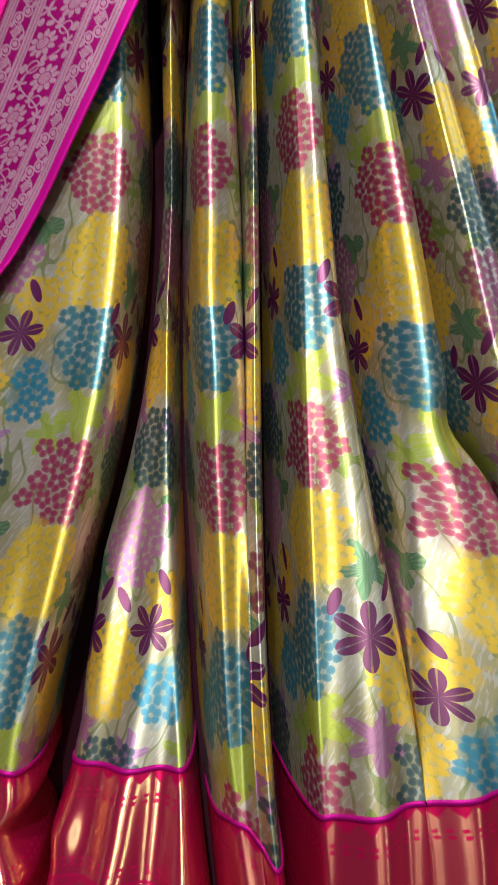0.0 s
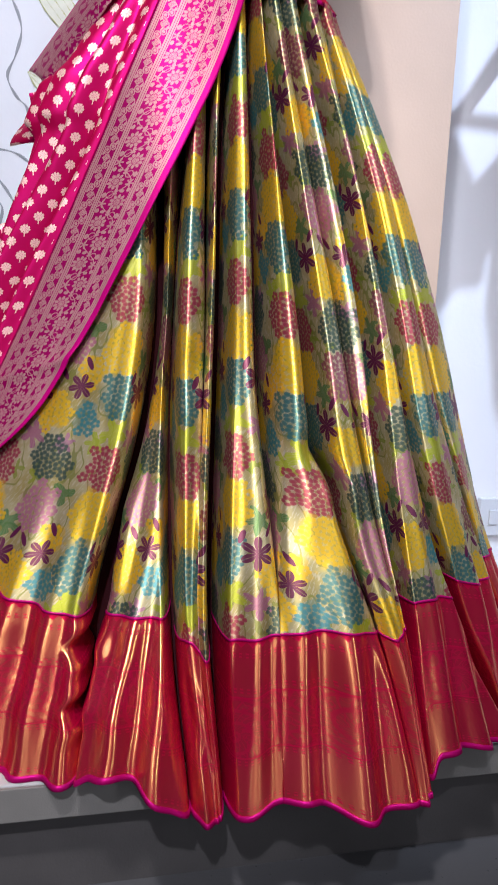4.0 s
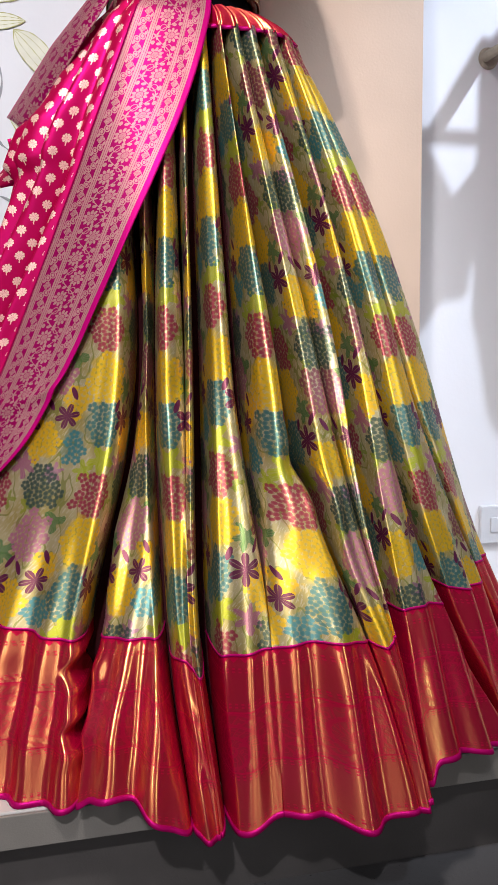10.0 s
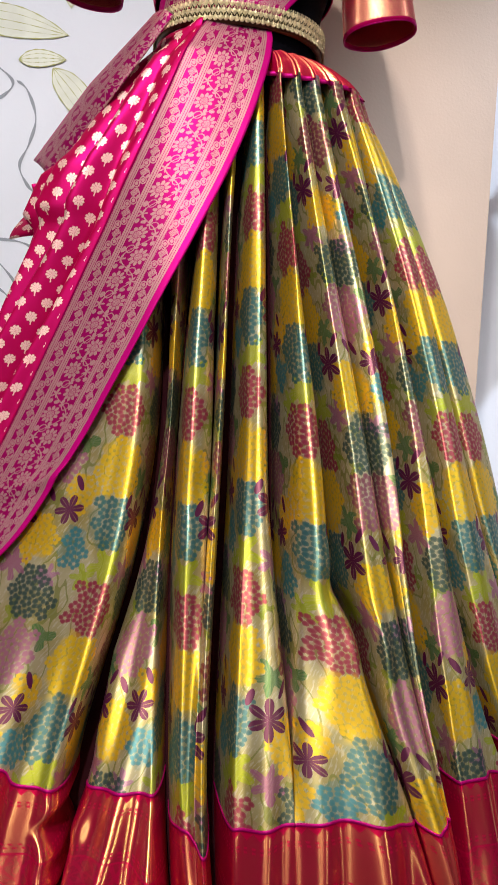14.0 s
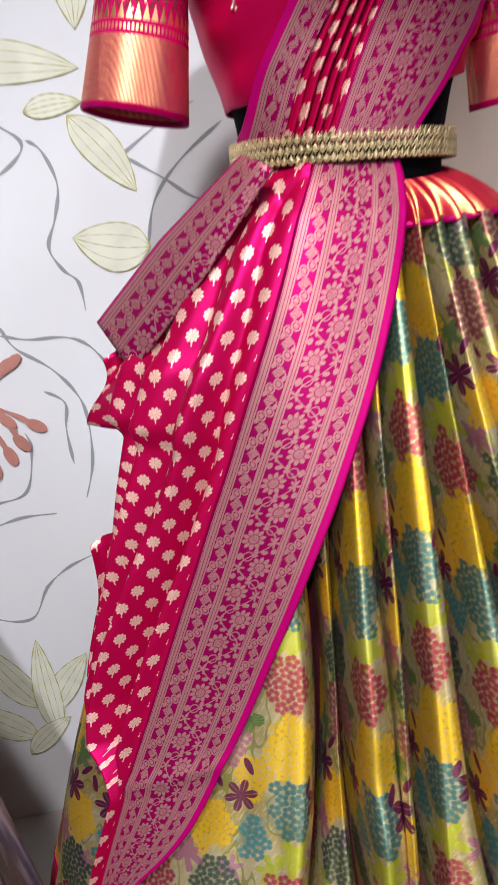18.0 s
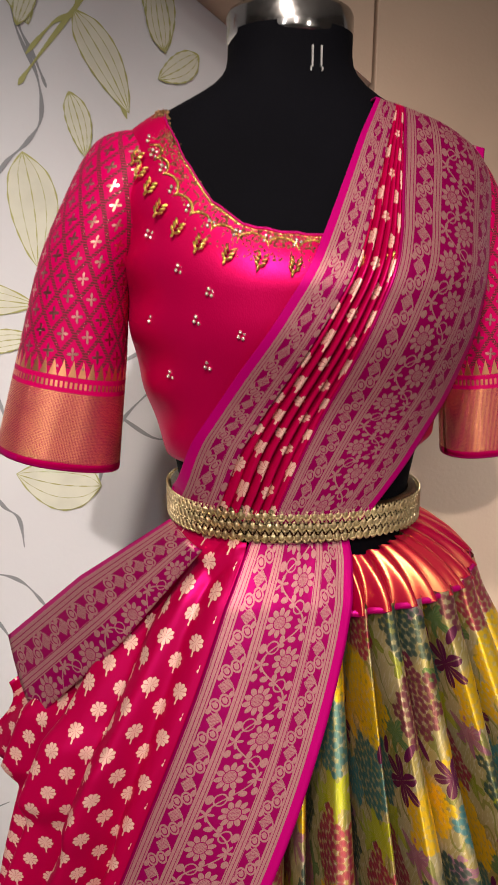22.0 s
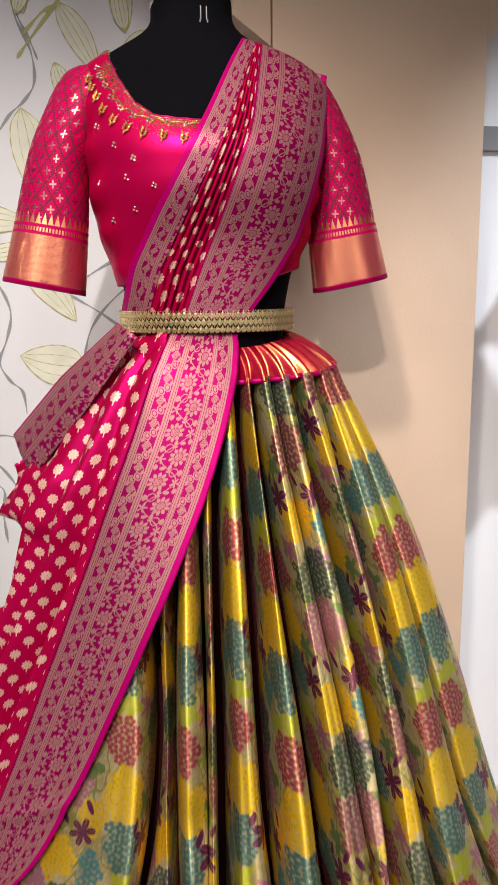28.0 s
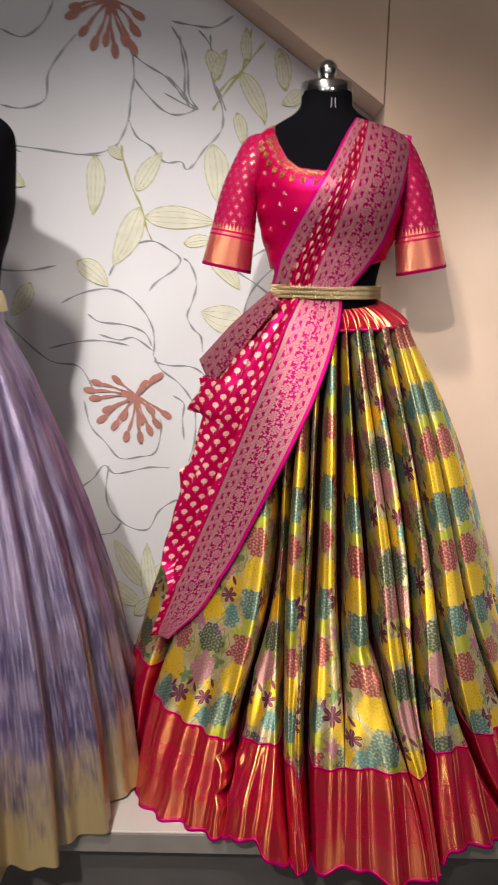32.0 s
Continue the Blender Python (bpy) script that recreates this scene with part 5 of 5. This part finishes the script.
# ---- things beside the dress ----
def lilac_dress():
    """A second dressed mannequin further along the platform."""
    ax, ay = -0.6, 0.6
    form = copy_thing(FORM, Matrix.Translation((ax - CX, ay - CY, 0.0)))
    tagged(form, "black mannequin wearing a lilac tissue skirt", "mannequin")
    root = tagged(new("lilac_skirt"), "lilac tissue silk skirt with a dull gold hem", "skirt")
    a = np.linspace(-180, 180, 541)
    ar = np.radians(a)

    def rings(z):
        out, uv = [], []
        for q in z:
            t = (1.24 - q) / 1.1
            r = np.interp(q, (0.16, 0.26, 0.4, 0.6, 0.79, 0.96, 1.075, 1.163, 1.24), (0.335, 0.33, 0.322, 0.296, 0.252, 0.2, 0.16, 0.12, 0.112)) - 0.012 + 0.026 * t * np.sin(ar * 19 + 0.8 * np.sin(ar * 3) + 0.6 * t) + 0.009 * t * np.sin(ar * 43 + 2 * t) + 0.03 * t * np.clip(np.cos(ar - 0.9), 0, 1)
            y = np.minimum(ay - r * np.cos(ar), 1.1)
            out.append(np.stack([ax + r * np.sin(ar), y, np.full_like(a, q) - 0.006 * t * np.sin(ar * 17)], -1))
            uv.append(np.stack([ar * 0.35, np.full_like(a, 1.2 - q)], -1))
        return np.array(out), np.array(uv)

    P, UV = rings(np.linspace(1.24, 0.36, 60))
    sheet("skirt_cloth", P, LILAC, root, "", UV)
    P, UV = rings(np.linspace(0.36, 0.17, 16))
    sheet("gold_hem", P, LILAC, root, "dull gold woven hem", UV)
    t, w = np.linspace(0, 2 * math.pi, 33)[:, None], np.linspace(0, 1, 12)[None]
    swell = np.sin(math.pi * (0.08 + 0.9 * w)) ** 0.6
    P = np.stack([-0.35 + 0.13 * w + 0.006 * np.sin(5 * t), 0.6 + 0.05 * w + 0.055 * swell * np.cos(t), 0.222 + 0.055 * swell * np.sin(t) * (1 + 0.12 * np.cos(3 * t))], -1)
    sheet("turned_hem", P, DARK_HEM, root, "dark maroon hem turned up at the foot")
    P = np.stack([np.stack([ax + (0.114 + g) * np.sin(ar), ay - (0.1 + g) * np.cos(ar), np.full_like(a, z)], -1) for z, g in ((1.235, -0.006), (1.22, 0.0), (1.195, 0.003))])
    sheet("waistband", P, LILAC_GOLD, root, "gold waistband")
    return root


def tissue(name, low, high, gold):
    """Slubbed metallic tissue cloth."""
    g = Graph(name)
    u, v = g.uv()
    slub = g.noise(g.vec(u * 60.0, v * 900.0), 1.0, 2)
    big = g.noise(g.vec(u * 14.0, v * 9.0), 1.0, 3)
    col = g.mix(g.ramp(big, 0.35, 0.65), low, high)
    streak = g.noise(g.vec(u * 260.0, v * 14.0), 1.0, 3)
    col = g.mix(g.ramp(streak, 0.42, 0.66) * 0.36, col, gold)
    col = g.mix(g.ramp(v + big * 0.3 + streak * 0.3, 1.08, 1.28), col, (0.38, 0.28, 0.11))
    nrm = g.bump(slub + streak, 0.35, 0.0008)
    cloth = g.surface(col, 0.6, 0.0, nrm, Specular_IOR_Level=0.2)
    sheen = g.surface(g.mix(0.6, col, gold), 0.32, 1.0, nrm)
    return g.done(g.blend(g.math("MULTIPLY_ADD", slub, 0.5, 0.2), cloth, sheen))


LILAC = tissue("lilac_tissue", (0.05, 0.036, 0.1), (0.15, 0.105, 0.18), (0.5, 0.43, 0.55))
DARK_HEM = plain("dark_maroon_satin", (0.02, 0.004, 0.006), 0.4, 0, 0.3, 15, 0.3, 0.3)
LILAC_GOLD = tissue("lilac_gold_tissue", (0.36, 0.27, 0.16), (0.5, 0.4, 0.24), (0.85, 0.7, 0.4))
lilac_dress()


def wall_rod():
    """A short wooden rod standing out from the white wall."""
    root = tagged(new("hanging_rod"), "short wooden hanging rod fixed to the white wall", "rod")
    bm = bmesh.new()
    bmesh.ops.create_cone(bm, cap_ends=True, segments=14, radius1=0.011, radius2=0.011, depth=0.16, matrix=pose(0.885, 1.038, 1.352, 90, 0, 0) @ pose(0, 0, 0, 0, 8, 0))
    part("rod", bm, WOOD, root)
    bm = bmesh.new()
    bmesh.ops.create_cone(bm, cap_ends=True, segments=18, radius1=0.024, radius2=0.02, depth=0.008, matrix=pose(0.885, 1.115, 1.352, 90, 0, 0))
    part("mounting_plate", bm, WOOD, root)
    return root


WOOD = plain("pale_wood", (0.42, 0.36, 0.28), 0.5, 0, 0.3, 40)
PLAIN_GREY = plain("plain_grey", (0.2, 0.2, 0.2), 0.5, 0, 0.15, 20)
PLASTIC = plain("white_plastic", (0.6, 0.62, 0.64), 0.35, 0, 0.03, 20)
wall_rod()
# a flat grey band, 44 mm high, along the white wall
slab("wall_band", 0.66, 1.7, 1.108, 1.1195, 1.53, 1.574, PLAIN_GREY, "flat grey band along the white wall", "rail", 0.002, "")


def wall_socket():
    root = tagged(new("wall_socket"), "white switched socket plate low on the wall", "socket")
    bm = bmesh.new()
    box(bm, 0.885, 1.03, 1.106, 1.1195, 0.256, 0.347, 0.003)
    part("plate", bm, PLASTIC, root)
    for x in (0.92, 0.95, 0.98, 1.005):
        bm = bmesh.new()
        box(bm, x - 0.011, x + 0.011, 1.102, 1.107, 0.284, 0.319, 0.0015)
        part("switch", bm, PLASTIC, root)
    return root


wall_socket()


def shadow_rack():
    """Unseen rack past the pillar, silks over its bar, added to shadow the wall."""
    root = tagged(new("shadow_rack"), "unseen black metal rack added on the platform to cast shadow", "rack")
    for name, m, length in (("bar", pose(1.25, 0.84, 1.46, 0, 90, 0), 0.62), ("post", pose(1.22, 0.84, 0.812, 0, 0, 0), 1.296), ("post", pose(1.52, 0.84, 0.812, 0, 0, 0), 1.296)):
        bm = bmesh.new()
        bmesh.ops.create_cone(bm, cap_ends=True, segments=12, radius1=0.01, radius2=0.01, depth=length, matrix=m)
        part(name, bm, PLAIN_GREY, root)
    bm = bmesh.new()
    bmesh.ops.create_cone(bm, cap_ends=True, segments=10, radius1=0.009, radius2=0.009, depth=0.21, matrix=pose(1.02, 0.84, 1.53, 0, 32, 0))
    part("arm", bm, PLAIN_GREY, root)
    # each: its top edge, side to side, then its lower edge, cut to the shadow wanted
    for k, (xs, tops, ends) in enumerate((((0.96, 1.017, 1.069), (1.455, 1.356, 1.418), (1.13, 1.2, 1.225)), ((1.071, 1.1, 1.19), (1.6, 1.64, 1.63), (1.165, 1.02, 0.93)),
                                          ((1.2, 1.3, 1.44), (1.62, 1.6, 1.6), (0.72, 0.66, 0.6)))):
        cloth = tagged(new("shadow_silk"), "unseen crimson silk over the rack bar, added to cast shadow", "cloth", "silks on the rack")
        x = np.linspace(xs[0], xs[2], 24)[None]
        t = np.linspace(0, 1, 30)[:, None]
        for name, front in (("front_fall", -1), ("back_fall", 1)):
            high, low = np.interp(x, xs, tops), np.interp(x, xs, ends)
            Y = 0.84 + front * (0.006 + 0.01 * t) + 0.008 * np.sin(70 * x + k) * t
            Z = high + (low - high) * t * (1 if front < 0 else 0.9)
            sheet(name, np.stack(np.broadcast_arrays(x + 0 * t, Y, Z), -1), EDGING, cloth, "", None, thick=0.002)
    return root


shadow_rack()
